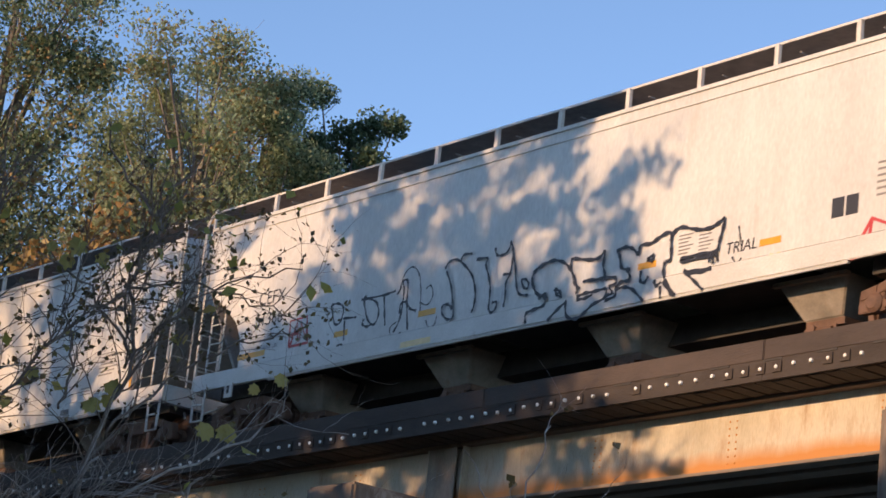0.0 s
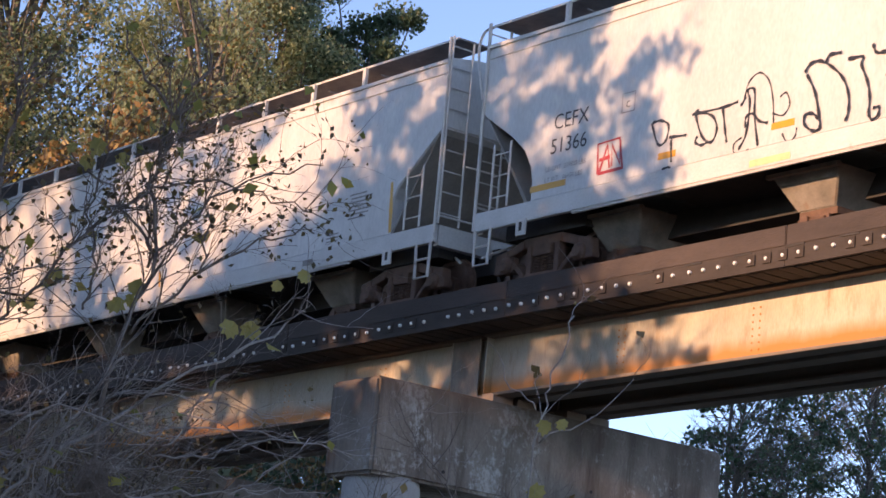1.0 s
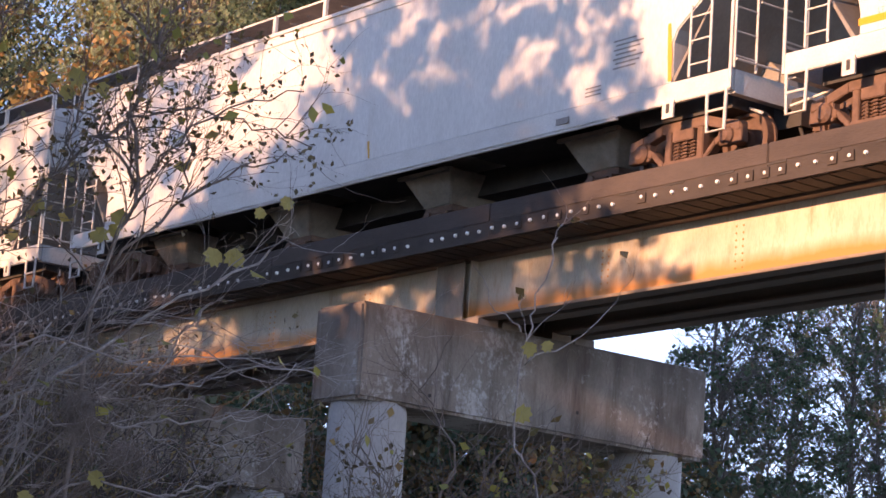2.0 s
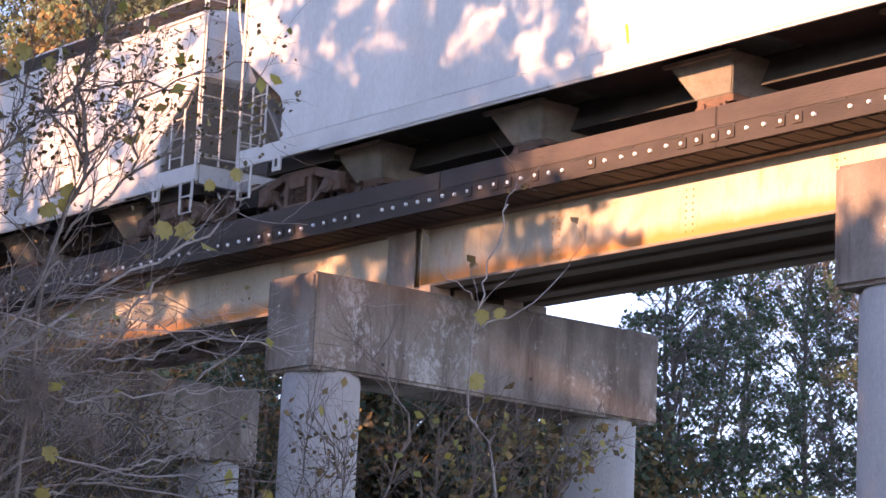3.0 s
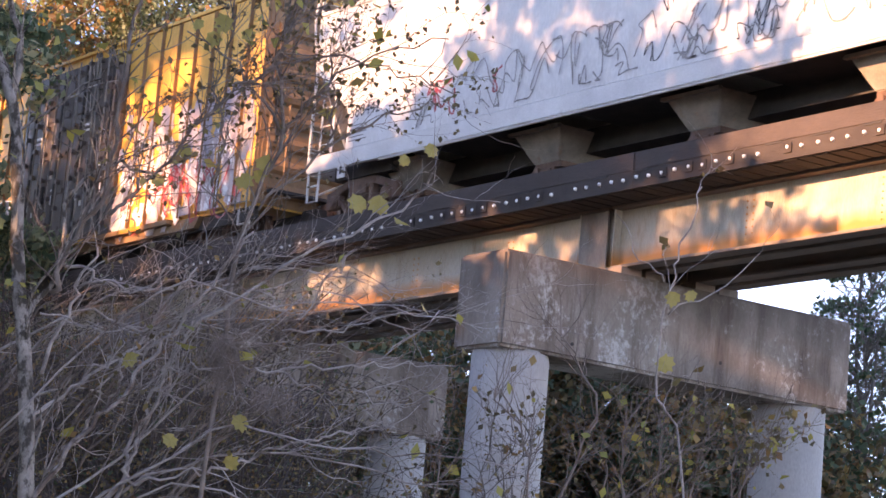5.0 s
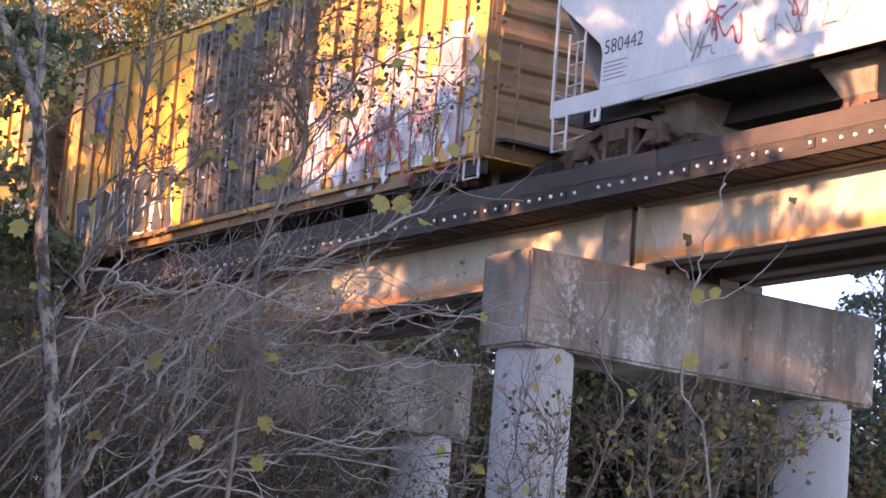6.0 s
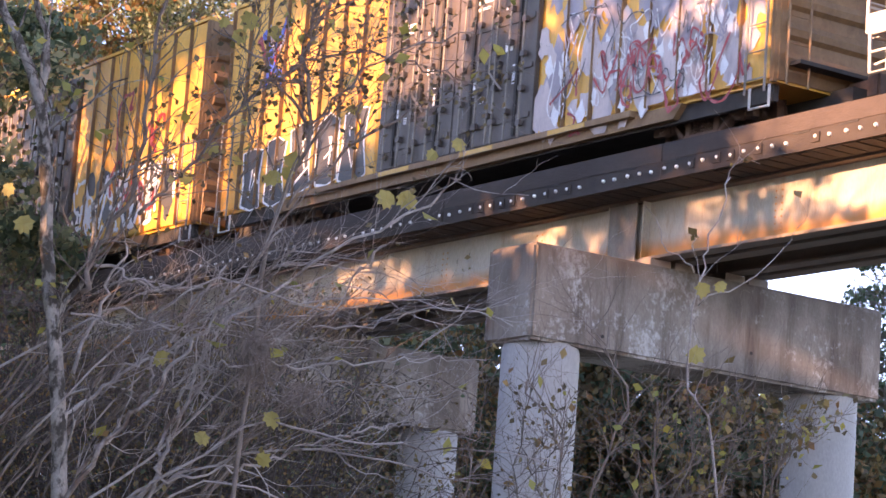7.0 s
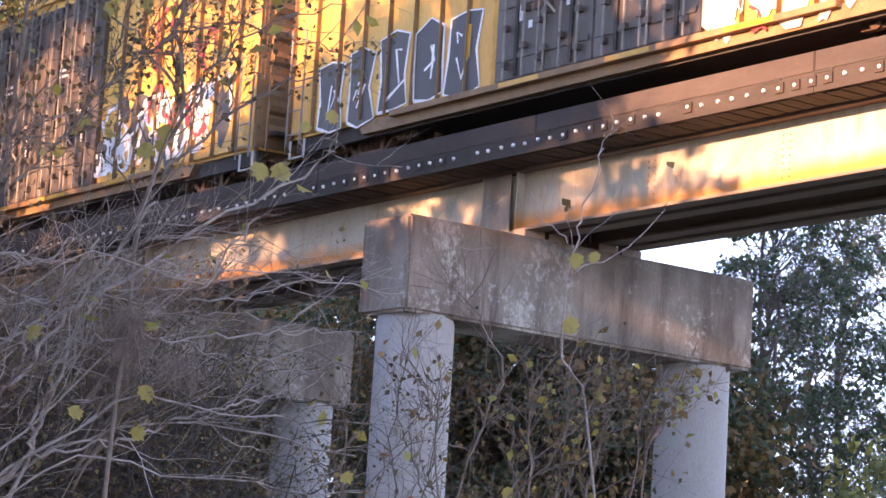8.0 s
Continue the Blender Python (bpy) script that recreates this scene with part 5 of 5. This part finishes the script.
def sapling(name, m, label, category, stems, radius, mat, seed, twigs=5, twig_len=0.9, depth=1, leaves=(), big=(), lean=(0.5, 0, 0.6), fan=0, fan_box=None, group=""):
    """Stems through given bends, with side twigs, small leaves and some large ones; fan: further loose stems."""
    rng, nr = random.Random(seed), np.random.default_rng(seed)
    root = thing(name, m, label, category, group)
    tips = []
    for j, (pts, r0) in enumerate(stems):
        b = Build()
        ln = smooth_line(pts, 4)
        ln = [p + Vector((rng.uniform(-1, 1), rng.uniform(-1, 1), rng.uniform(-1, 1))) * (0.012 + 0.012 * (r0 < 0.016)) for p in ln]
        b.tube(ln, [r0 * (1 - 0.6 * i / len(ln)) for i in range(len(ln))], 8 if r0 > 0.02 else 5)
        total = sum((ln[i + 1] - ln[i]).length for i in range(len(ln) - 1))
        for _ in range(int(twigs * total)):
            i = rng.randrange(1, len(ln) - 1)
            k = (ln[i + 1] - ln[i]).normalized()
            way = k * 0.7 + Vector(lean) * rng.uniform(0.2, 1.0) + Vector((rng.uniform(-1, 1), rng.uniform(-1, 1), rng.uniform(-0.7, 0.8))) * 0.7
            limbs(rng, b, ln[i], way, twig_len * rng.uniform(0.35, 1.1), min(r0 * 0.4, radius), depth, tips, 0.55, 0.05, 4, (1, 3), 0.3)
        part("stem", b, M[mat], root, smooth=True)
    for _ in range(fan):      # loose arching stems from the foot of the shrub
        x0, x1, reach, top = fan_box
        b = Build()
        sx, tx = rng.uniform(x0, x1), rng.uniform(0, 1)
        tip = Vector((x0 + (reach - x0) * tx ** 0.7, rng.uniform(-0.3, 1.6), top[0] + (top[1] - top[0]) * rng.random()))
        foot = Vector((min(sx, tip.x - 0.2), rng.uniform(0, 1.2), rng.uniform(0.2, 1.2)))
        mids = [foot.lerp(tip, q) + Vector((rng.uniform(-0.14, 0.08), rng.uniform(-0.1, 0.1), rng.uniform(-0.05, 0.22))) for q in (0.25, 0.45, 0.62, 0.8)]
        ln = smooth_line([foot, *mids, tip], 3)
        r0 = rng.uniform(0.005, 0.012)
        b.tube(ln, [r0 * (1 - 0.75 * i / len(ln)) for i in range(len(ln))], 5)
        for _ in range(rng.randint(4, 7)):
            i = rng.randrange(5, len(ln) - 1)
            k = (ln[i + 1] - ln[i]).normalized()
            limbs(rng, b, ln[i], k * 0.7 + Vector((rng.uniform(-0.4, 0.7), rng.uniform(-0.5, 0.5), rng.uniform(-0.8, 0.7))), rng.uniform(0.3, 0.8), 0.0045, 2, tips, 0.65, 0.0, 3, (1, 3), 0.32)
        part("stem", b, M[mat], root)
    t = np.array([tuple(p) for p in tips])
    for mat2, n, size, box in leaves:
        ok = t[(t[:, 0] > box[0]) & (t[:, 0] < box[1]) & (t[:, 2] > box[2]) & (t[:, 2] < box[3])]
        if len(ok):
            c = ok[nr.integers(0, len(ok), n)] + nr.normal(size=(n, 3)) * 0.02
            part("foliage", leaf_mesh("foliage", c, size, M[mat2], nr, long=1.5), M[mat2], root)
    for i, (x, y, z) in enumerate(big):
        part("leaf", maple_leaf(seed + i, rng.uniform(0.065, 0.105)).mesh("leaf", M["leaf_maple"]), M["leaf_maple"], root, "large yellow-green lobed leaf",
             m=pose(x, y - 0.03, z + 0.06, rng.uniform(-30, 30), rng.uniform(-50, 50), rng.uniform(-40, 40)))
    return root


def sprays(seed, n):
    """Long arching side branches that reach across, as bends and thickness."""
    rng, out = random.Random(seed), []
    for _ in range(n):
        x, z = rng.uniform(-1.7, -0.7), rng.uniform(2.45, 3.6)
        y, reach, rise = rng.uniform(-0.2, 0.5), rng.uniform(0.7, 1.6), rng.uniform(-0.12, 0.5)
        out.append(([(x - 0.7, y, z - rng.uniform(0.4, 0.9)), (x, y, z), (x + reach * 0.35, y, z + rise * 0.6 + rng.uniform(-0.06, 0.06)), (x + reach * 0.7, y, z + rise * 0.9 + rng.uniform(-0.06, 0.06)), (x + reach, y, z + rise * 0.8 - rng.uniform(0, 0.1))], rng.uniform(0.0045, 0.0085)))
    return out


STAND = pose(-10.06, 6.54, 0, 0, 0, 57)       # x across the view, y away from the eye
sapling("sapling", STAND, "slender pale-barked sapling with forked bare branches", "tree", [
    ([(-1.6, 0, 0), (-1.66, 0, 1.3), (-1.72, 0, 2.43), (-1.85, 0, 3.29), (-1.92, 0, 3.72), (-2.01, 0, 4.3), (-2.16, 0, 4.65), (-2.4, 0, 5.1)], 0.048),
    ([(-2.01, 0, 4.3), (-2.0, 0, 4.58), (-2.09, 0, 4.95), (-2.05, 0.05, 5.4)], 0.022),
    ([(-1.85, 0, 3.3), (-1.72, 0.05, 3.5), (-1.68, 0.1, 3.95), (-1.45, 0.1, 4.08), (-1.25, 0.1, 4.02)], 0.014)],
    0.008, "stem", 3, 3.0, 0.9, 2, [("leaf_yellow", 40, 0.045, (-3, -1, 3, 6))], [(-2.2, 0, 3.75), (-2.12, 0, 3.85), (-2.05, 0.05, 3.7)])
sapling("sapling", STAND, "thin upright sapling with small dark leaves", "tree", [
    ([(-0.95, 0, 0), (-0.9, 0, 2.4), (-0.83, 0, 3.76), (-0.72, 0, 4.22), (-0.75, 0, 4.64), (-0.67, 0, 4.99), (-0.53, 0, 5.32)], 0.014),
    ([(-0.72, 0, 4.22), (-0.59, 0, 4.45), (-0.28, 0, 4.71), (0.06, 0, 4.84)], 0.008), ([(-0.75, 0, 4.64), (-0.5, 0.1, 4.72), (-0.15, 0.1, 4.66), (0.1, 0.1, 4.6)], 0.007),
    ([(-0.67, 0, 4.99), (-0.85, 0.1, 5.2), (-1.0, 0.1, 5.5)], 0.009), ([(-0.72, 0, 4.3), (-0.95, 0, 4.6), (-1.2, 0, 4.75)], 0.008), ([(-0.8, 0, 3.9), (-0.5, 0, 4.2), (-0.2, 0, 4.42), (0.05, 0, 4.5)], 0.008)],
    0.005, "brush", 8, 9.0, 0.6, 1, [("leaf_small", 560, 0.021, (-1.3, 0.3, 4.0, 5.2)), ("leaf_yellow", 60, 0.05, (-2, 0.3, 4.6, 6))],
    [(-1.25, 0, 3.96), (-1.17, 0, 4.12), (-0.84, 0, 4.01), (-0.78, 0, 4.1), (0.04, 0, 4.23), (-0.08, 0, 4.16), (-1.18, 0, 4.07), (-0.8, 0, 4.03), (-1.15, 0, 4.75), (-1.02, 0, 4.78), (-0.92, 0, 4.72), (-1.08, 0.02, 4.70)])
sapling("shrub", STAND, "tangled bare grey shrub with long arching branches", "shrub", [
    ([(-2.02, -0.05, 1.74), (-1.67, -0.05, 2.44), (-1.55, -0.05, 2.65), (-1.41, -0.05, 2.83), (-1.26, -0.05, 3.04), (-1.14, -0.05, 3.22), (-1.05, -0.05, 3.38), (-0.93, -0.05, 3.57), (-0.8, -0.05, 3.8)], 0.014),
    ([(-1.6600000000000001, 0.07, 1.82), (-1.31, 0.07, 2.52), (-1.24, 0.07, 2.73), (-1.15, 0.07, 3.0), (-1.09, 0.07, 3.18), (-1.03, 0.07, 3.34)], 0.012),
    ([(-1.74, -0.0, 2.79), (-1.6, -0.0, 2.91), (-1.46, -0.0, 3.07), (-1.33, -0.0, 3.13), (-1.21, -0.0, 3.19)], 0.009),
    ([(-1.73, 0.09, 3.04), (-1.66, 0.09, 3.27), (-1.6, 0.09, 3.48), (-1.53, 0.09, 3.68)], 0.011),
    ([(-1.7, 0.1, 3.58), (-1.56, 0.1, 3.55), (-1.44, 0.1, 3.49), (-1.29, 0.1, 3.48)], 0.010),
    ([(-1.01, -0.12, 3.31), (-0.79, -0.12, 3.48), (-0.59, -0.12, 3.63), (-0.25, -0.12, 3.83), (-0.07, -0.12, 3.98), (0.03, -0.12, 4.08)], 0.010),
    ([(-1.74, -0.14, 3.28), (-1.57, -0.14, 3.26), (-1.42, -0.14, 3.24)], 0.006),
    ([(-1.6, 0.18, 2.96), (-1.51, 0.18, 3.06), (-1.39, 0.18, 3.13), (-1.27, 0.18, 3.18), (-1.11, 0.18, 3.3), (-0.92, 0.18, 3.42), (-0.72, 0.18, 3.54), (-0.51, 0.18, 3.67)], 0.009),
    ([(-1.11, -0.05, 3.09), (-0.96, -0.05, 3.12), (-0.76, -0.05, 3.14), (-0.6, -0.05, 3.12), (-0.43, -0.05, 3.06), (-0.24, -0.05, 3.06), (-0.08, -0.05, 3.03), (0.19, -0.05, 3.04)], 0.006),
    ([(-0.58, -0.06, 3.34), (-0.37, -0.06, 3.34), (-0.2, -0.06, 3.41), (0.03, -0.06, 3.48)], 0.006),
    ([(-0.83, 0.25, 3.29), (-0.61, 0.25, 3.29), (-0.41, 0.25, 3.31), (-0.24, 0.25, 3.31)], 0.005),
    ([(-0.68, 0.04, 3.12), (-0.45, 0.04, 3.16), (-0.22, 0.04, 3.21), (-0.06, 0.04, 3.31), (0.11, 0.04, 3.48)], 0.006),
    ([(-0.89, 0.18, 2.64), (-0.75, 0.18, 2.7), (-0.58, 0.18, 2.79), (-0.41, 0.18, 2.85), (-0.26, 0.18, 2.88), (-0.16, 0.18, 2.91), (-0.07, 0.18, 2.89)], 0.008),
    ([(-1.43, 0.04, 2.42), (-1.25, 0.04, 2.54), (-1.06, 0.04, 2.6), (-0.88, 0.04, 2.63)], 0.010),
    ([(-0.51, 0.11, 2.8), (-0.39, 0.11, 2.7), (-0.26, 0.11, 2.64), (-0.17, 0.11, 2.62)], 0.004),
    ([(-0.21, -0.09, 3.18), (-0.0, -0.09, 3.21), (0.23, -0.09, 3.24)], 0.004),
    ([(-0.87, 0.1, 3.02), (-0.8, 0.1, 3.12), (-0.72, 0.1, 3.24)], 0.011),
    ([(-1.68, 0.2, 2.58), (-1.58, 0.2, 2.71), (-1.47, 0.2, 2.85), (-1.39, 0.2, 3.0), (-1.35, 0.2, 3.15), (-1.2, 0.2, 3.4), (-1.06, 0.2, 3.65)], 0.011),
    ([(-1.49, 0.06, 2.33), (-1.3, 0.06, 2.52), (-1.28, 0.06, 2.67), (-1.24, 0.06, 2.83), (-1.17, 0.06, 3.02), (-1.13, 0.06, 3.14), (-1.07, 0.06, 3.29)], 0.013),
    ([(-0.88, 0.15, 3.29), (-0.78, 0.15, 3.18)], 0.009),
    ([(-1.56, 0.12, 3.52), (-1.43, 0.12, 3.49), (-1.31, 0.12, 3.49), (-1.16, 0.12, 3.61)], 0.008),
    ([(-0.91, -0.12, 3.5), (-0.74, -0.12, 3.5), (-0.62, -0.12, 3.43), (-0.55, -0.12, 3.4)], 0.005),
    ([(-0.3, 0.15, 3.77), (-0.4, 0.15, 3.64), (-0.53, 0.15, 3.44), (-0.63, 0.15, 3.4)], 0.007),
    ([(-1.7, 0.09, 3.31), (-1.52, 0.09, 3.28), (-1.41, 0.09, 3.28), (-1.27, 0.09, 3.33)], 0.005)] + sprays(77, 7),
    0.0045, "twig", 21, 6.0, 0.55, 2, [("leaf_small", 120, 0.022, (-2.5, 0.6, 2.4, 4.3)), ("leaf_yellow", 20, 0.06, (-2.5, 0.6, 2.4, 4.0))],
    [(-0.22, 0, 3.94), (-0.29, 0, 3.95), (-0.81, 0, 2.64), (-0.76, 0, 2.85), (-1.09, 0, 2.73), (-0.23, 0, 3.95), (-1.3, 0, 3.1)], lean=(0.62, 0, 0.3), fan=3, fan_box=(-3.0, -1.0, 0.15, (2.5, 3.9)))
sapling("sapling", STAND, "slender brown sapling with many fine twigs and small leaves", "tree", [
    ([(-1.7, -0.03, 3.4), (-1.65, -0.03, 3.62), (-1.54, -0.03, 3.88), (-1.5, -0.03, 4.14), (-1.47, -0.03, 4.43), (-1.46, -0.03, 4.87), (-1.45, -0.03, 5.1)], 0.015),
    ([(-1.45, -0.14, 3.78), (-1.36, -0.14, 3.93), (-1.26, -0.14, 4.02), (-1.08, -0.14, 4.29), (-0.92, -0.14, 4.46), (-0.74, -0.14, 4.59), (-0.7, -0.14, 4.73), (-0.63, -0.14, 4.96)], 0.010),
    ([(-0.75, 0.2, 4.27), (-0.74, 0.2, 4.44), (-0.77, 0.2, 4.7), (-0.72, 0.2, 4.88), (-0.66, 0.2, 5.11)], 0.008),
    ([(-1.02, 0.04, 3.99), (-0.99, 0.04, 4.22), (-1.04, 0.04, 4.47), (-1.01, 0.04, 4.75), (-0.98, 0.04, 5.04)], 0.007),
    ([(-0.5, 0.14, 4.28), (-0.46, 0.14, 4.48), (-0.51, 0.14, 4.7), (-0.47, 0.14, 4.94)], 0.006)],
    0.005, "brush", 13, 26.0, 0.5, 1, [("leaf_small", 760, 0.022, (-3, 0.5, 3.2, 6)), ("leaf_brown", 200, 0.028, (-3, 0.5, 3.2, 6)), ("leaf_maple", 26, 0.05, (-3, 0.5, 3.4, 5))])
sapling("sapling", STAND, "thin reddish sapling in front of the pier", "tree", [
    ([(1.42, 0, 0), (1.40, 0, 1.8), (1.34, 0, 2.91), (1.18, 0, 3.18), (1.22, 0, 3.67), (1.27, 0, 3.92), (1.35, 0, 4.21)], 0.008), ([(1.23, 0, 3.59), (1.44, 0, 3.69), (1.68, 0, 3.95)], 0.005), ([(1.22, 0, 3.73), (1.08, 0, 3.83), (0.96, 0, 4.04)], 0.004)],
    0.003, "twig", 31, 2.0, 0.35, 1, [("leaf_brown", 12, 0.04, (0, 2, 3.0, 5))], [(1.25, 0, 3.62), (1.31, 0, 3.63), (1.2, 0.02, 3.3)])
sapling("shrub", STAND, "sparse pale twiggy shrub before the pier columns", "shrub", [
    ([(0.35, 0, 0), (0.21, 0, 2.36), (0.18, 0, 2.69), (0.21, 0, 2.9)], 0.006), ([(0.6, 0, 0.2), (0.72, 0, 2.39), (0.9, 0, 3.05), (0.81, 0, 3.32), (0.72, 0, 3.42)], 0.008), ([(0.8, 0, 0.2), (1.09, 0, 2.41), (1.04, 0, 2.9), (1.16, 0, 3.18)], 0.008),
    ([(0.7, 0, 0), (0.64, 0, 2.39), (0.59, 0, 2.87), (0.41, 0, 3.13)], 0.007), ([(0.9, 0.3, 0), (1.25, 0.3, 2.4), (1.5, 0.3, 2.9)], 0.007), ([(1.0, 0.2, 0), (0.95, 0.2, 2.3), (1.3, 0.2, 2.85), (1.55, 0.2, 3.05)], 0.006)],
    0.003, "brush", 41, 9.0, 0.5, 1, [("leaf_small", 260, 0.02, (-0.5, 2.5, 2.2, 3.2)), ("leaf_yellow", 30, 0.035, (-0.5, 2.5, 2.2, 3.2))], [(0.95, 0, 2.47), (0.82, 0, 2.42), (0.2, 0, 2.5)], lean=(0.1, 0, 0.5), fan=7, fan_box=(0.3, 1.2, 1.7, (2.3, 2.95)))


def tangle(seed, n):
    """Short crooked stems that cross one another at the heart of the shrub, as bends and thickness."""
    rng, out = random.Random(seed), []
    for _ in range(n):
        x, y, z = rng.uniform(-2.1, -0.75), rng.uniform(0.1, 0.7), rng.uniform(2.7, 3.55)
        run, rise = rng.uniform(0.15, 0.75), rng.uniform(0.1, 0.6)
        out.append(([(x - 0.3, y, z - 0.45), (x, y, z), (x + run * 0.4, y, z + rise * 0.5 + rng.uniform(-0.05, 0.05)), (x + run, y, z + rise)], rng.uniform(0.004, 0.009)))
    return out


sapling("shrub", STAND, "dense brown twiggy shrub behind the pale arching branches", "shrub", tangle(61, 26),
    0.004, "brush", 62, 9.0, 0.42, 2, [("leaf_small", 160, 0.022, (-3, 0.5, 2.4, 4.4)), ("leaf_brown", 60, 0.03, (-3, 0.5, 2.4, 4.4))], lean=(0.5, 0, 0.3))
sapling("shrub", STAND, "dark thin-stemmed shrub with tiny leaves before the near pier column", "shrub", [
    ([(0.32, 0.1, 0), (0.36, 0.1, 1.8), (0.45, 0.1, 2.4), (0.40, 0.1, 2.75), (0.47, 0.1, 3.15)], 0.006), ([(0.5, 0.1, 0), (0.52, 0.1, 2.2), (0.62, 0.1, 2.6), (0.60, 0.1, 3.0)], 0.006),
    ([(0.45, 0.0, 1.9), (0.58, 0.0, 2.45), (0.50, 0.0, 2.72), (0.56, 0.0, 2.95)], 0.005), ([(0.3, 0.0, 2.0), (0.34, 0.0, 2.5), (0.46, 0.0, 2.75), (0.52, 0.0, 2.9)], 0.004)],
    0.003, "bark", 57, 12.0, 0.34, 1, [("leaf_small", 90, 0.02, (0, 1, 2.2, 3.3)), ("leaf_brown", 30, 0.03, (0, 1, 2.2, 3.3))], lean=(0.1, 0, 0.4))
sapling("shrub", STAND, "brown leafy shrub under the pier crossbeam", "shrub", [
    ([(1.3, 0.3, 0), (1.36, 0.3, 2.2), (1.42, 0.3, 2.8), (1.5, 0.3, 3.1)], 0.008), ([(1.6, 0.3, 0), (1.62, 0.3, 2.4), (1.72, 0.3, 2.9), (1.85, 0.3, 3.12)], 0.008), ([(1.1, 0.3, 1.0), (1.2, 0.3, 2.4), (1.28, 0.3, 2.9), (1.25, 0.3, 3.15)], 0.007),
    ([(1.5, 0.3, 1.6), (1.58, 0.3, 2.6), (1.66, 0.3, 3.05)], 0.006), ([(1.0, 0.3, 1.0), (1.05, 0.3, 2.3), (1.0, 0.3, 2.8), (1.12, 0.3, 3.0)], 0.006)],
    0.003, "brush", 58, 14.0, 0.42, 1, [("leaf_small", 420, 0.028, (0.6, 2.3, 2.3, 3.2)), ("leaf_brown", 260, 0.03, (0.6, 2.3, 2.3, 3.2)), ("leaf_yellow", 90, 0.03, (0.6, 2.3, 2.5, 3.2))], lean=(0.1, 0, 0.4))


def dead_vine(m, label, seed, spread, top, drop, strands):
    """A drooping tuft of fine dead strands."""
    rng = random.Random(seed)
    root = thing("dead_vine", m, label, "vine")
    for _ in range(4):
        b = Build()
        for _ in range(strands // 4):
            x, y, z = rng.gauss(0, spread), rng.gauss(0, spread * 0.6), top - abs(rng.gauss(0, drop * 0.3))
            ln = [(x, y, z)]
            for _ in range(4):
                x, y, z = x + rng.uniform(-0.035, 0.04), y + rng.uniform(-0.03, 0.03), z - rng.uniform(0.0, drop * 0.22)
                ln.append((x, y, z))
            b.tube(ln, [0.002, 0.0018, 0.0016, 0.0014, 0.001], 3, caps=False)
        part("strand_tuft", b, M["brush"], root)


dead_vine(STAND @ pose(-0.86, -0.05, 0), "drooping grey-brown tuft of dead vine caught on the shrub", 5, 0.04, 3.28, 0.30, 300)
dead_vine(STAND @ pose(-0.62, 0.0, 0), "thin grey-brown tuft of dead vine hanging from a branch", 6, 0.06, 3.06, 0.2, 180)


# ---- what moves ----
def motions():
    times = [0, 0.75, 1.5, 2.25, 3.0, 3.75, 4.25, 4.75, 5.5, 6.25, 7.0, 8.0]
    for ob, kind, place, ax in ROLLING:
        if kind == "car":
            walk(ob, [(t, pose(place + start_speed(t), MIDLINE, RAIL_TOP)) for t in times])
        else:
            walk(ob, [(0.1 * i, pose(ax, 0, 0.457, 0, math.degrees(start_speed(0.1 * i) / 0.457) % 360, 0)) for i in range(81)])


motions()
